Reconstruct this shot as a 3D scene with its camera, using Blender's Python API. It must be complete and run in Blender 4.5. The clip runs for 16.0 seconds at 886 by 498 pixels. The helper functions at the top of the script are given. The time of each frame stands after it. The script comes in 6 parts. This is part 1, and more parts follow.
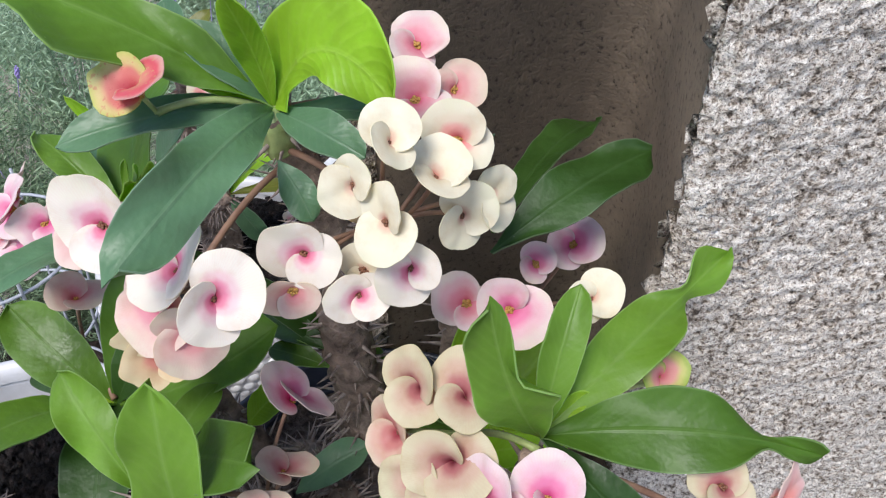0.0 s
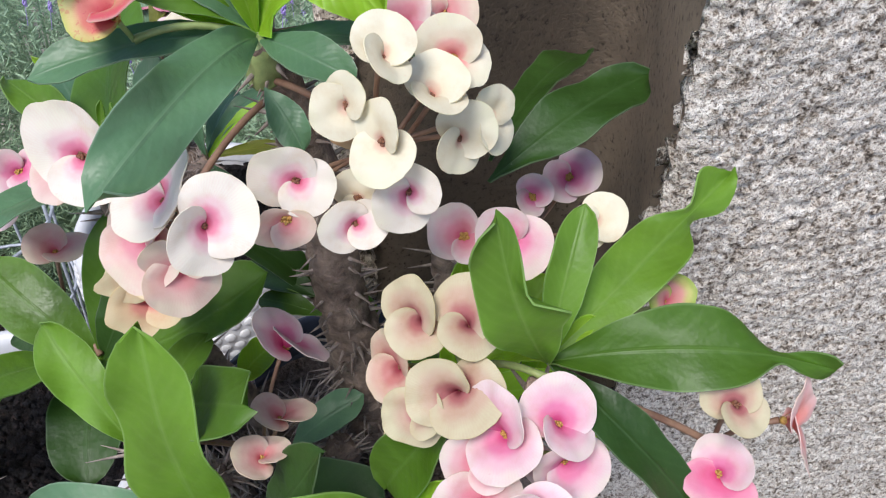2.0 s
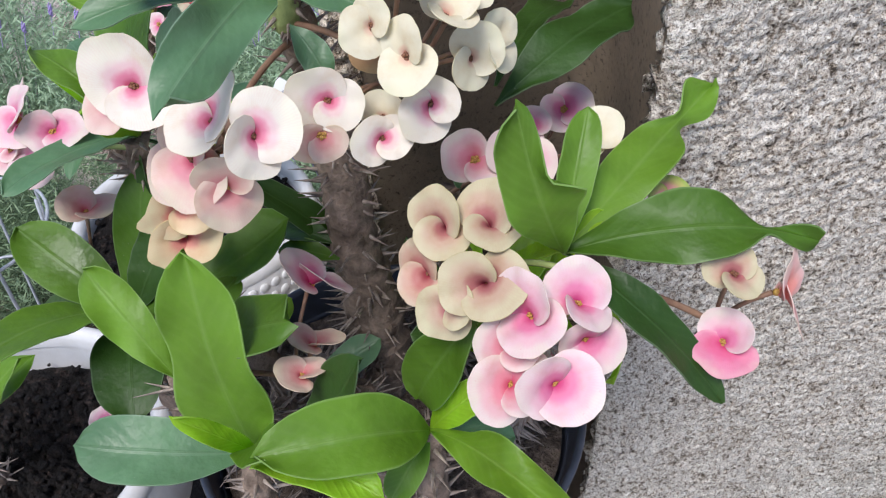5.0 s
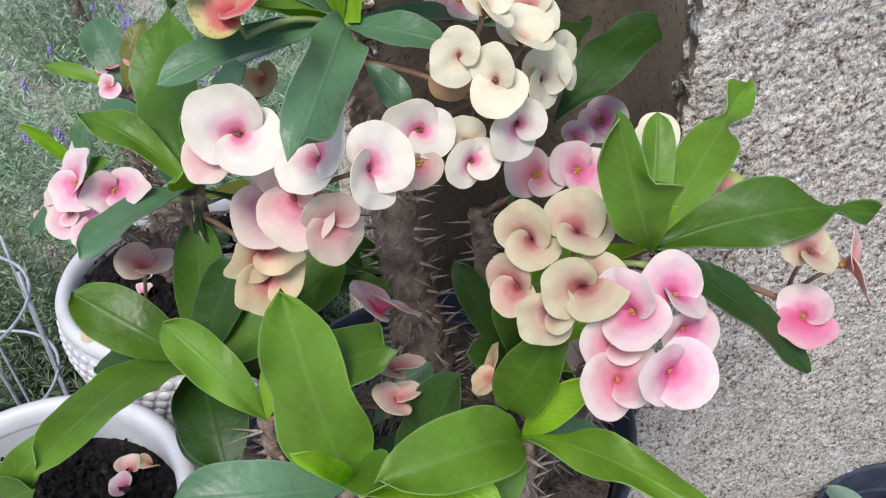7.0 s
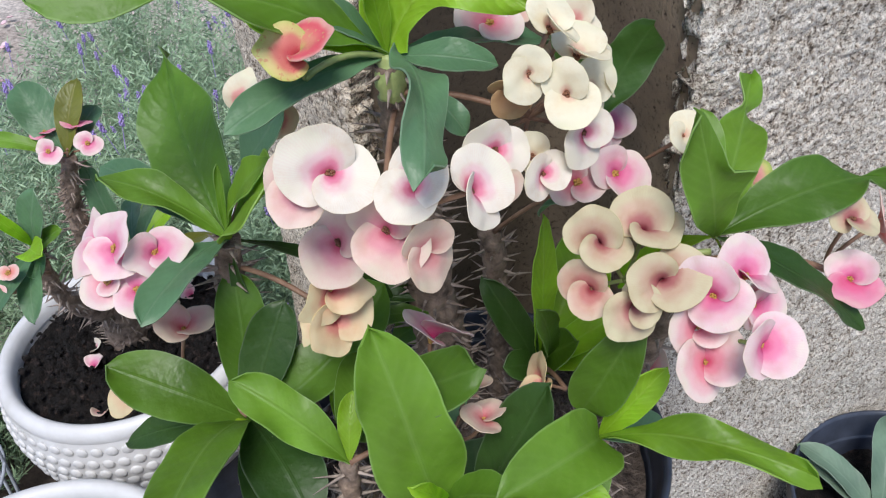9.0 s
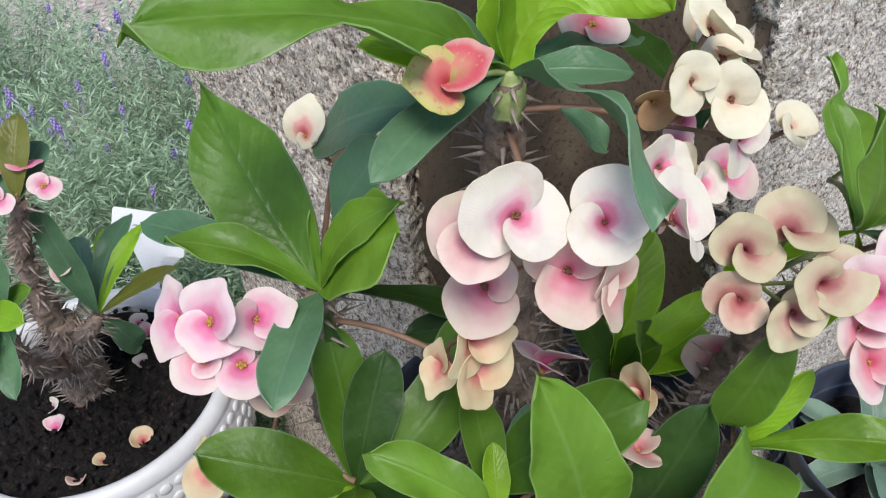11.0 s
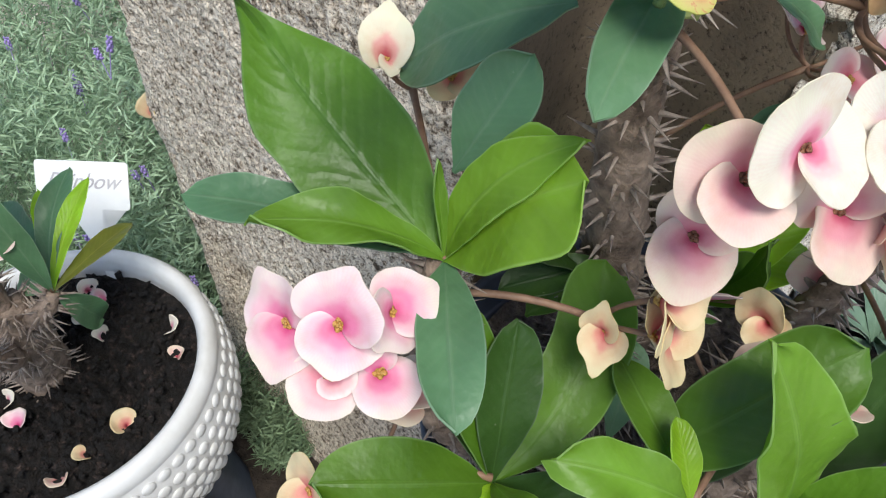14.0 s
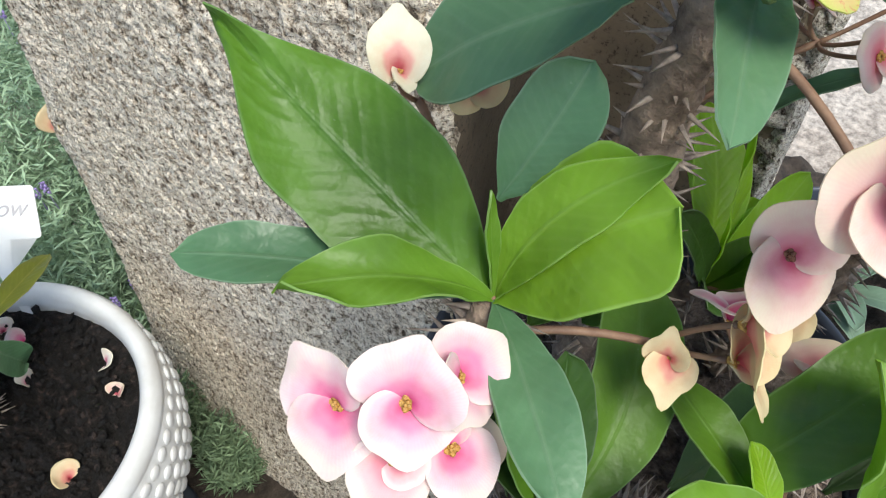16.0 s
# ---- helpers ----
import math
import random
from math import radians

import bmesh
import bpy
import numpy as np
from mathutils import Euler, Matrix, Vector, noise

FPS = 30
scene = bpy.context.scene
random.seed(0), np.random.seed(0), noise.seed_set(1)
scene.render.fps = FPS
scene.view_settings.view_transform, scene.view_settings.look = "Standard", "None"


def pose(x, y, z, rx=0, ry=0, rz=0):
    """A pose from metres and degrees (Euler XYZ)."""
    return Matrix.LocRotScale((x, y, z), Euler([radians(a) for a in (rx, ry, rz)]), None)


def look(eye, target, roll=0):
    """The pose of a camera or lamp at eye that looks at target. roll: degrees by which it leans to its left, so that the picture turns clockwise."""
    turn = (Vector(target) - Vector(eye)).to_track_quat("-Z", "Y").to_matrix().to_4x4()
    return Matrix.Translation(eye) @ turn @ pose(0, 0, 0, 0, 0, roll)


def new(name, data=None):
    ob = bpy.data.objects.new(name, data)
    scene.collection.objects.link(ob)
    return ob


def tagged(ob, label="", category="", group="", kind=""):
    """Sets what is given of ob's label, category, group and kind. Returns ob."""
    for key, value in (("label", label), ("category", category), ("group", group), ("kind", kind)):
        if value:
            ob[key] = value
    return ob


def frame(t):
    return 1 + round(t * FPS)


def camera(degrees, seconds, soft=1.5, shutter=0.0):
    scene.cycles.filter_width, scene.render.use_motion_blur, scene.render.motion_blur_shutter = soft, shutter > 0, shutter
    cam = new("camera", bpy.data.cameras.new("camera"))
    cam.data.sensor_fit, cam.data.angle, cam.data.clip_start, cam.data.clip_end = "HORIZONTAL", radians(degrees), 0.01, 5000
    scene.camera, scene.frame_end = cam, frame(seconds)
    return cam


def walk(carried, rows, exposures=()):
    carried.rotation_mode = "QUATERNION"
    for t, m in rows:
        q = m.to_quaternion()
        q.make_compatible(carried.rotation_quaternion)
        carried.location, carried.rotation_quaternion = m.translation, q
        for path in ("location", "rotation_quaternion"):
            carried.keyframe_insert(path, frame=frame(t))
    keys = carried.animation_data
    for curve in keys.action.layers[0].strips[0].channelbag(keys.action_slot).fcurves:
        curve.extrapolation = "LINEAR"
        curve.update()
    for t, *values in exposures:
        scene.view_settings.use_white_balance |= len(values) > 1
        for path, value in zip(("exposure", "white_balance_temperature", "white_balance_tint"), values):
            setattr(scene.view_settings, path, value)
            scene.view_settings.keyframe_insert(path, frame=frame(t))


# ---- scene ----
cam = camera(58.6, 16.0, soft=1.2)
METRES, EYE, TILT, LEAN, TURN = 0.68, 1.0625, -42.0, 0.0, 0.0
ROWS = [
    (0.0, 0.0, 0.0, 0.0, 0.0, 0.0, -0.0),
    (0.5, 0.0022, 0.0181, -0.0039, -0.24, -0.83, 0.21),
    (1.0, -0.001, 0.0272, -0.0098, -0.64, -1.42, 0.61),
    (1.5, -0.0068, 0.0259, -0.018, -1.08, -1.76, 1.16),
    (2.0, -0.0123, 0.0171, -0.029, -1.59, -1.82, 1.81),
    (2.5, -0.0154, 0.0157, -0.0385, -1.94, -1.77, 2.43),
    (3.0, -0.0105, 0.0127, -0.0384, -2.25, -1.76, 3.01),
    (3.5, -0.018, 0.0084, -0.048, -2.61, -1.57, 3.68),
    (4.0, -0.0345, -0.0049, -0.0659, -3.05, -1.3, 4.54),
    (6.5, -0.0825, -0.0449, -0.1065, -5.84, 0.34, 9.09),
    (7.0, -0.1559, -0.0442, -0.0875, -8.33, 0.82, 11.81),
    (7.5, -0.2058, -0.0462, -0.0741, -10.62, 1.04, 14.86),
    (8.0, -0.2546, -0.0424, -0.0684, -13.41, 1.05, 17.48),
    (8.5, -0.3017, -0.0361, -0.0662, -15.46, 0.79, 18.86),
    (9.0, -0.2846, -0.0235, -0.0554, -17.0, 0.34, 19.72),
    (9.5, -0.2918, -0.0103, -0.0488, -18.72, -0.41, 21.01),
    (10.0, -0.3621, 0.0242, -0.0092, -21.68, -1.79, 22.99),
    (12.5, -0.4149, 0.1097, 0.0684, -30.93, -9.03, 27.8),
    (13.0, -0.4103, 0.112, 0.0698, -31.59, -10.7, 28.07),
    (13.5, -0.4025, 0.1778, 0.066, -33.07, -13.08, 29.18),
    (14.0, -0.4481, 0.2573, 0.1259, -36.45, -16.29, 30.77),
    (14.5, -0.4854, 0.2887, 0.1379, -39.75, -19.09, 32.43),
    (15.0, -0.485, 0.3194, 0.1524, -42.84, -21.36, 33.45),
    (15.5, -0.4595, 0.3445, 0.1644, -45.22, -22.99, 33.64),
    (16.0, -0.4448, 0.3438, 0.1748, -46.46, -23.64, 33.53),
]

walk(cam, [(t, pose(0, 0, EYE, TILT, LEAN, TURN) @ pose(METRES * x, METRES * y, METRES * z, 90 + pitch, roll, yaw)) for t, x, y, z, yaw, pitch, roll in ROWS],
     exposures=[(0.0, 0.32, 6050, 13), (4.0, 0.27, 6050, 13), (9.0, 0.18, 6100, 11), (12.5, 0.24, 6100, 9), (14.0, 0.40, 6250, 6), (16.0, 0.60, 6350, 4)])

# ---- light: open shade under a bright sky ----
world = bpy.data.worlds.new("sky")
scene.world = world
world.use_nodes = True
wn = world.node_tree
sky = wn.nodes.new("ShaderNodeTexSky")
sky.sky_type, sky.sun_disc = "NISHITA", False
SUN_HIGH, SUN_TURN = 60.0, 208.0
sky.sun_elevation, sky.sun_rotation = radians(SUN_HIGH), radians(SUN_TURN)
wn.nodes["Background"].inputs["Strength"].default_value = 0.125
wn.links.new(sky.outputs["Color"], wn.nodes["Background"].inputs["Color"])
sun = new("sun", bpy.data.lights.new("sun", "SUN"))
sun.data.energy, sun.data.angle, sun.data.color = 3.1, radians(24), (1.0, 0.94, 0.85)
sun_dir = Vector((math.sin(radians(SUN_TURN)) * math.cos(radians(SUN_HIGH)), math.cos(radians(SUN_TURN)) * math.cos(radians(SUN_HIGH)), math.sin(radians(SUN_HIGH))))
sun.matrix_world = look(sun_dir * 10, (0, 0, 0))


# ---- materials ----
def material(name, rough=0.6):
    m = bpy.data.materials.new(name)
    m.use_nodes = True
    nt = m.node_tree
    bsdf = nt.nodes["Principled BSDF"]
    bsdf.inputs["Roughness"].default_value = rough
    return m, nt, bsdf


def add(nt, kind, **values):
    n = nt.nodes.new(kind)
    for key, value in values.items():
        n.inputs[key.replace("_", " ")].default_value = value
    return n


def ramp(nt, source, stops, smooth=False):
    n = nt.nodes.new("ShaderNodeValToRGB")
    e = n.color_ramp.elements
    if smooth:
        n.color_ramp.interpolation = "EASE"
    while len(e) < len(stops):
        e.new(0.5)
    for item, (p, c) in zip(e, stops):
        item.position, item.color = p, (*c, 1)
    nt.links.new(source, n.inputs["Fac"])
    return n


def noise_of(nt, scale, detail=4, space="Object", rough=0.6):
    c = nt.nodes.new("ShaderNodeTexCoord")
    n = add(nt, "ShaderNodeTexNoise", Scale=scale, Detail=detail, Roughness=rough)
    nt.links.new(c.outputs[space], n.inputs["Vector"])
    return n


def blend(nt, fac, a, b, mode="MIX"):
    n = nt.nodes.new("ShaderNodeMix")
    n.data_type, n.blend_type = "RGBA", mode
    for value, name in ((fac, 0), (a, 6), (b, 7)):
        if isinstance(value, (int, float)):
            n.inputs[name].default_value = value
        elif isinstance(value, tuple):
            n.inputs[name].default_value = (*value, 1)
        else:
            nt.links.new(value, n.inputs[name])
    return n.outputs[2]


def bump(nt, bsdf, height, strength, distance, under=None):
    n = add(nt, "ShaderNodeBump", Strength=strength, Distance=distance)
    nt.links.new(height, n.inputs["Height"])
    if under:
        nt.links.new(under.outputs["Normal"], n.inputs["Normal"])
    nt.links.new(n.outputs["Normal"], bsdf.inputs["Normal"])
    return n


def calc(nt, op, a, b=0.0, c=0.0):
    n = nt.nodes.new("ShaderNodeMath")
    n.operation = op
    for i, v in enumerate((a, b, c)):
        if isinstance(v, (int, float)):
            n.inputs[i].default_value = v
        else:
            nt.links.new(v, n.inputs[i])
    return n.outputs[0]


def stone_material(name="rough_cast_stone", tint=(1.0, 0.97, 0.93), size=1.0):
    m, nt, bsdf = material(name, 0.95)
    big, mid, fine = noise_of(nt, 5, 5), noise_of(nt, 330 / size, 3, rough=0.7), noise_of(nt, 800 / size, 3, rough=0.75)
    patch = noise_of(nt, 60, 3)
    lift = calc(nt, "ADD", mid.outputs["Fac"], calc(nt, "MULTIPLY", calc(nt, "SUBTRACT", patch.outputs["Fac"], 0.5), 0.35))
    # cream to tan grain; low pits of the bump get shade painted dark
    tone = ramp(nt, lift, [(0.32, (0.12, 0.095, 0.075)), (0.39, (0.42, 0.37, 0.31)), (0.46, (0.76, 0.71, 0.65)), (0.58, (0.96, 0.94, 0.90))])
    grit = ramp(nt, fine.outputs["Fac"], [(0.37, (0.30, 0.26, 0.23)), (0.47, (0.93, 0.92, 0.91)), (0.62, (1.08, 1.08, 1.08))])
    stain_shade = ramp(nt, big.outputs["Fac"], [(0.35, tuple(0.88 * v for v in tint)), (0.65, tint)])
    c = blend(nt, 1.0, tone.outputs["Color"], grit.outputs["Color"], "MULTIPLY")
    c = blend(nt, 1.0, c, stain_shade.outputs["Color"], "MULTIPLY")
    nt.links.new(c, bsdf.inputs["Base Color"])
    b1 = bump(nt, bsdf, lift, 1.0, 0.005)
    bump(nt, bsdf, fine.outputs["Fac"], 0.9, 0.002, b1)
    return m


def concrete_material(name, dry, shade_colour, spot, reach):
    """Smooth brown formed concrete with pinholes and one large, upright patch of painted shade with a ragged edge."""
    m, nt, bsdf = material(name, 0.9)
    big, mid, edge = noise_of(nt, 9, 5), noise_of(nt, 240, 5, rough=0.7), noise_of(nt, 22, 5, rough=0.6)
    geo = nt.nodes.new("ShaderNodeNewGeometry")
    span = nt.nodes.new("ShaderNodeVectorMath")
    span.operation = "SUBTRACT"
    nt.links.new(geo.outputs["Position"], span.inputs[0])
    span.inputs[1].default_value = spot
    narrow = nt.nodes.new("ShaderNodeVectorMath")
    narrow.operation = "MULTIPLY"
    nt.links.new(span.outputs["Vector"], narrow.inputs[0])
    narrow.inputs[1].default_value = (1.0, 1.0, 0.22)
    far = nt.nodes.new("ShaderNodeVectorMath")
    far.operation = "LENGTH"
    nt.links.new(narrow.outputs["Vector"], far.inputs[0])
    # mask for the shade put into the colour: roughened distance from spot
    shade_far = calc(nt, "ADD", far.outputs["Value"], calc(nt, "MULTIPLY", calc(nt, "SUBTRACT", edge.outputs["Fac"], 0.5), 0.05))
    stain_shade = ramp(nt, shade_far, [(reach * 0.45, (0, 0, 0)), (reach, (1, 1, 1))], True)
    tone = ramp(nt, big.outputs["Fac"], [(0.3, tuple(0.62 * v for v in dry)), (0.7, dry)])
    shade_tone = ramp(nt, big.outputs["Fac"], [(0.3, tuple(0.5 * v for v in shade_colour)), (0.7, shade_colour)])
    c = blend(nt, stain_shade.outputs["Color"], shade_tone.outputs["Color"], tone.outputs["Color"])
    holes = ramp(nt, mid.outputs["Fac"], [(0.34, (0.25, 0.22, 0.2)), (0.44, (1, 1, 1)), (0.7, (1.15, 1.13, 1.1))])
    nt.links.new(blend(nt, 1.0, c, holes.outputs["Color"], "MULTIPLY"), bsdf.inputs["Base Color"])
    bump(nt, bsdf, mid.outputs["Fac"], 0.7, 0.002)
    return m


def soil_material():
    m, nt, bsdf = material("dark_potting_soil", 0.95)
    a, b = noise_of(nt, 90, 6, rough=0.7), noise_of(nt, 400, 3)
    c = ramp(nt, a.outputs["Fac"], [(0.38, (0.004, 0.003, 0.003)), (0.55, (0.012, 0.008, 0.007)), (0.65, (0.07, 0.046, 0.040)), (0.76, (0.24, 0.18, 0.15))])
    nt.links.new(c.outputs["Color"], bsdf.inputs["Base Color"])
    b1 = bump(nt, bsdf, a.outputs["Fac"], 1.0, 0.02)
    bump(nt, bsdf, b.outputs["Fac"], 1.0, 0.004, b1)
    return m


def ground_material():
    m, nt, bsdf = material("bare_earth_and_gravel", 0.95)
    a, b = noise_of(nt, 2.5, 5), noise_of(nt, 60, 5, rough=0.7)
    c1 = ramp(nt, a.outputs["Fac"], [(0.4, (0.58, 0.51, 0.45)), (0.6, (0.80, 0.74, 0.68))])
    c2 = ramp(nt, b.outputs["Fac"], [(0.35, (0.35, 0.33, 0.32)), (0.65, (1.0, 0.97, 0.95))])
    nt.links.new(blend(nt, 1.0, c1.outputs["Color"], c2.outputs["Color"], "MULTIPLY"), bsdf.inputs["Base Color"])
    bump(nt, bsdf, b.outputs["Fac"], 0.8, 0.01)
    return m


def plastic_material(name, colour, rough, wear):
    m, nt, bsdf = material(name, rough)
    a, b = noise_of(nt, 30, 5), noise_of(nt, 300, 3)
    c = ramp(nt, a.outputs["Fac"], [(0.3, colour), (0.75, wear)])
    nt.links.new(c.outputs["Color"], bsdf.inputs["Base Color"])
    bump(nt, bsdf, b.outputs["Fac"], 0.15, 0.001)
    return m


def leaf_material(name, body, vein, back, veins=0.35, gloss=0.38, through_light=0.35):
    m, nt, bsdf = material(name, gloss)
    uv = nt.nodes.new("ShaderNodeUVMap")
    sep = nt.nodes.new("ShaderNodeSeparateXYZ")
    nt.links.new(uv.outputs["UV"], sep.inputs["Vector"])
    across = calc(nt, "ABSOLUTE", calc(nt, "SUBTRACT", sep.outputs["Y"], 0.5))
    rib = ramp(nt, across, [(0.0, (1, 1, 1)), (0.022, (0.5, 0.5, 0.5)), (0.05, (0, 0, 0))], True)
    wobble = noise_of(nt, 40, 3)
    phase = calc(nt, "ADD", calc(nt, "MULTIPLY", sep.outputs["X"], 80.0), calc(nt, "MULTIPLY", across, -34.0))
    phase = calc(nt, "ADD", phase, calc(nt, "MULTIPLY", wobble.outputs["Fac"], 8.0))
    side = calc(nt, "POWER", calc(nt, "MULTIPLY_ADD", calc(nt, "SINE", phase), 0.5, 0.5), 3.0)
    blotch, fine = noise_of(nt, 22, 5), noise_of(nt, 700, 3)
    info = nt.nodes.new("ShaderNodeObjectInfo")
    tone = ramp(nt, blotch.outputs["Fac"], [(0.3, tuple(0.72 * v for v in body)), (0.55, body), (0.8, tuple(min(1, 1.3 * v) for v in body))])
    shift = ramp(nt, info.outputs["Random"], [(0.0, (0.82, 0.86, 0.8)), (1.0, (1.12, 1.08, 1.05))])
    c = blend(nt, 1.0, tone.outputs["Color"], shift.outputs["Color"], "MULTIPLY")
    c = blend(nt, calc(nt, "MULTIPLY", side, 0.06), c, vein)
    c = blend(nt, calc(nt, "MULTIPLY", rib.outputs["Color"], 0.30), c, vein)
    margin = ramp(nt, across, [(0.476, (0, 0, 0)), (0.494, (1, 1, 1))])
    c = blend(nt, calc(nt, "MULTIPLY", margin.outputs["Color"], 0.55), c, tuple(min(1, 0.5 * a + 0.5 * b + 0.10) for a, b in zip(body, vein)))
    scratch = add(nt, "ShaderNodeTexNoise", Scale=30.0, Detail=3.0, Roughness=0.6, Distortion=1.5)
    nt.links.new(uv.outputs["UV"], scratch.inputs["Vector"])
    dust = ramp(nt, scratch.outputs["Fac"], [(0.66, (0, 0, 0)), (0.78, (1, 1, 1))])
    c = blend(nt, calc(nt, "MULTIPLY", dust.outputs["Color"], 0.14), c, (0.42, 0.50, 0.34))
    specks = noise_of(nt, 330, 2)
    spot = ramp(nt, specks.outputs["Fac"], [(0.76, (0, 0, 0)), (0.80, (1, 1, 1))])
    c = blend(nt, calc(nt, "MULTIPLY", spot.outputs["Color"], 0.25), c, (0.45, 0.5, 0.4))
    nt.links.new(c, bsdf.inputs["Base Color"])
    gl = ramp(nt, blotch.outputs["Fac"], [(0.3, (gloss * 0.8,) * 3), (0.7, (gloss * 1.35,) * 3)])
    nt.links.new(gl.outputs["Color"], bsdf.inputs["Roughness"])
    b0 = bump(nt, bsdf, side, veins, 0.0025)
    quilt = noise_of(nt, 85, 3, rough=0.5)
    b0 = bump(nt, bsdf, quilt.outputs["Fac"], 0.32, 0.004, b0)
    b1 = bump(nt, bsdf, rib.outputs["Color"], 0.28, 0.0012, b0)
    bump(nt, bsdf, fine.outputs["Fac"], 0.12, 0.0006, b1)
    glow = nt.nodes.new("ShaderNodeBsdfTranslucent")
    nt.links.new(blend(nt, 1.0, c, back, "MULTIPLY"), glow.inputs["Color"])
    mix = nt.nodes.new("ShaderNodeMixShader")
    mix.inputs[0].default_value = through_light
    nt.links.new(bsdf.outputs[0], mix.inputs[1])
    nt.links.new(glow.outputs[0], mix.inputs[2])
    nt.links.new(mix.outputs[0], nt.nodes["Material Output"].inputs["Surface"])
    return m


def bract_material(name, stops, edge, through_light=0.32, speckle=0.0):
    """Colour from the flower's throat to the rim of the bract, with faint veins and freckles."""
    m, nt, bsdf = material(name, 0.55)
    uv = nt.nodes.new("ShaderNodeUVMap")
    sep = nt.nodes.new("ShaderNodeSeparateXYZ")
    nt.links.new(uv.outputs["UV"], sep.inputs["Vector"])
    soft = noise_of(nt, 38, 4)
    reach = calc(nt, "ADD", sep.outputs["X"], calc(nt, "MULTIPLY", calc(nt, "SUBTRACT", soft.outputs["Fac"], 0.5), 0.55))
    veinwave = add(nt, "ShaderNodeTexWave", Scale=26.0, Distortion=2.5, Detail=2.0)
    veinwave.bands_direction = "Y"
    nt.links.new(uv.outputs["UV"], veinwave.inputs["Vector"])
    c = ramp(nt, reach, stops, True).outputs["Color"]
    c = blend(nt, calc(nt, "MULTIPLY", veinwave.outputs["Fac"], 0.06), c, stops[1][1])
    rim = ramp(nt, sep.outputs["X"], [(0.965, (0, 0, 0)), (1.0, (1, 1, 1))])
    c = blend(nt, calc(nt, "MULTIPLY", rim.outputs["Color"], 0.45), c, edge)
    tinge = ramp(nt, noise_of(nt, 55, 4, rough=0.55).outputs["Fac"], [(0.52, (0, 0, 0)), (0.72, (1, 1, 1))], True)
    c = blend(nt, calc(nt, "MULTIPLY", calc(nt, "MULTIPLY", tinge.outputs["Color"], sep.outputs["X"]), 0.30), c, (0.78, 0.80, 0.50))
    freckle = noise_of(nt, 420, 2)
    dots = ramp(nt, freckle.outputs["Fac"], [(0.72 - 0.2 * speckle, (0, 0, 0)), (0.77 - 0.2 * speckle, (1, 1, 1))])
    c = blend(nt, calc(nt, "MULTIPLY", dots.outputs["Color"], 0.12 + 0.5 * speckle), c, stops[0][1])
    mottle = noise_of(nt, 110, 5, rough=0.7)
    cloud = ramp(nt, mottle.outputs["Fac"], [(0.32, (0.94, 0.89, 0.83)), (0.5, (0.985, 0.975, 0.96)), (0.65, (1.0, 1.0, 1.0))])
    c = blend(nt, 1.0, c, cloud.outputs["Color"], "MULTIPLY")
    info = nt.nodes.new("ShaderNodeObjectInfo")
    shift = ramp(nt, info.outputs["Random"], [(0.0, (0.95, 0.94, 0.92)), (1.0, (1.0, 1.0, 1.0))])
    c = blend(nt, 1.0, c, shift.outputs["Color"], "MULTIPLY")
    nt.links.new(c, bsdf.inputs["Base Color"])
    crepe = noise_of(nt, 160, 4)
    b1 = bump(nt, bsdf, veinwave.outputs["Fac"], 0.04, 0.0005)
    bump(nt, bsdf, crepe.outputs["Fac"], 0.22, 0.0012, b1)
    glow = nt.nodes.new("ShaderNodeBsdfTranslucent")
    nt.links.new(c, glow.inputs["Color"])
    mix = nt.nodes.new("ShaderNodeMixShader")
    mix.inputs[0].default_value = through_light
    nt.links.new(bsdf.outputs[0], mix.inputs[1])
    nt.links.new(glow.outputs[0], mix.inputs[2])
    nt.links.new(mix.outputs[0], nt.nodes["Material Output"].inputs["Surface"])
    return m


def simple_material(name, low, high, scale, rough=0.7, relief=0.3, depth=0.002):
    m, nt, bsdf = material(name, rough)
    a = noise_of(nt, scale, 5, rough=0.65)
    c = ramp(nt, a.outputs["Fac"], [(0.32, low), (0.68, high)])
    nt.links.new(c.outputs["Color"], bsdf.inputs["Base Color"])
    bump(nt, bsdf, a.outputs["Fac"], relief, depth)
    return m


SOIL_BED = simple_material("dry_dark_mulch", (0.018, 0.013, 0.010), (0.070, 0.052, 0.040), 45, 0.95, 1.0, 0.01)
SOIL_DRY = simple_material("dry_grey_brown_soil", (0.03, 0.022, 0.018), (0.24, 0.185, 0.15), 120, 0.95, 1.0, 0.012)
# second colour paints the shade deep in the recess, round the given point
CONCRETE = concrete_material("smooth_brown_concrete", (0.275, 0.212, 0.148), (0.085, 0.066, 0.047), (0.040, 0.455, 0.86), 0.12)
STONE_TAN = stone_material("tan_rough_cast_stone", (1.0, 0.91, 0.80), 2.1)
STONE, SOIL, GROUND = stone_material("rough_cast_stone", (1.0, 0.965, 0.915), 1.25), soil_material(), ground_material()
BLACK = plastic_material("black_nursery_plastic", (0.026, 0.031, 0.045), 0.30, (0.065, 0.076, 0.108))
WHITE = plastic_material("white_glazed_pot", (0.68, 0.68, 0.69), 0.45, (0.56, 0.55, 0.54))
TAG = plastic_material("white_tag_plastic", (0.82, 0.82, 0.82), 0.4, (0.74, 0.74, 0.74))
INK = simple_material("grey_ink", (0.36, 0.34, 0.37), (0.52, 0.50, 0.53), 80)
BARK = simple_material("grey_brown_bark", (0.075, 0.052, 0.038), (0.36, 0.27, 0.21), 70, 0.85, 1.0, 0.005)
THORN = simple_material("dry_thorn", (0.13, 0.095, 0.08), (0.48, 0.40, 0.34), 120, 0.6)
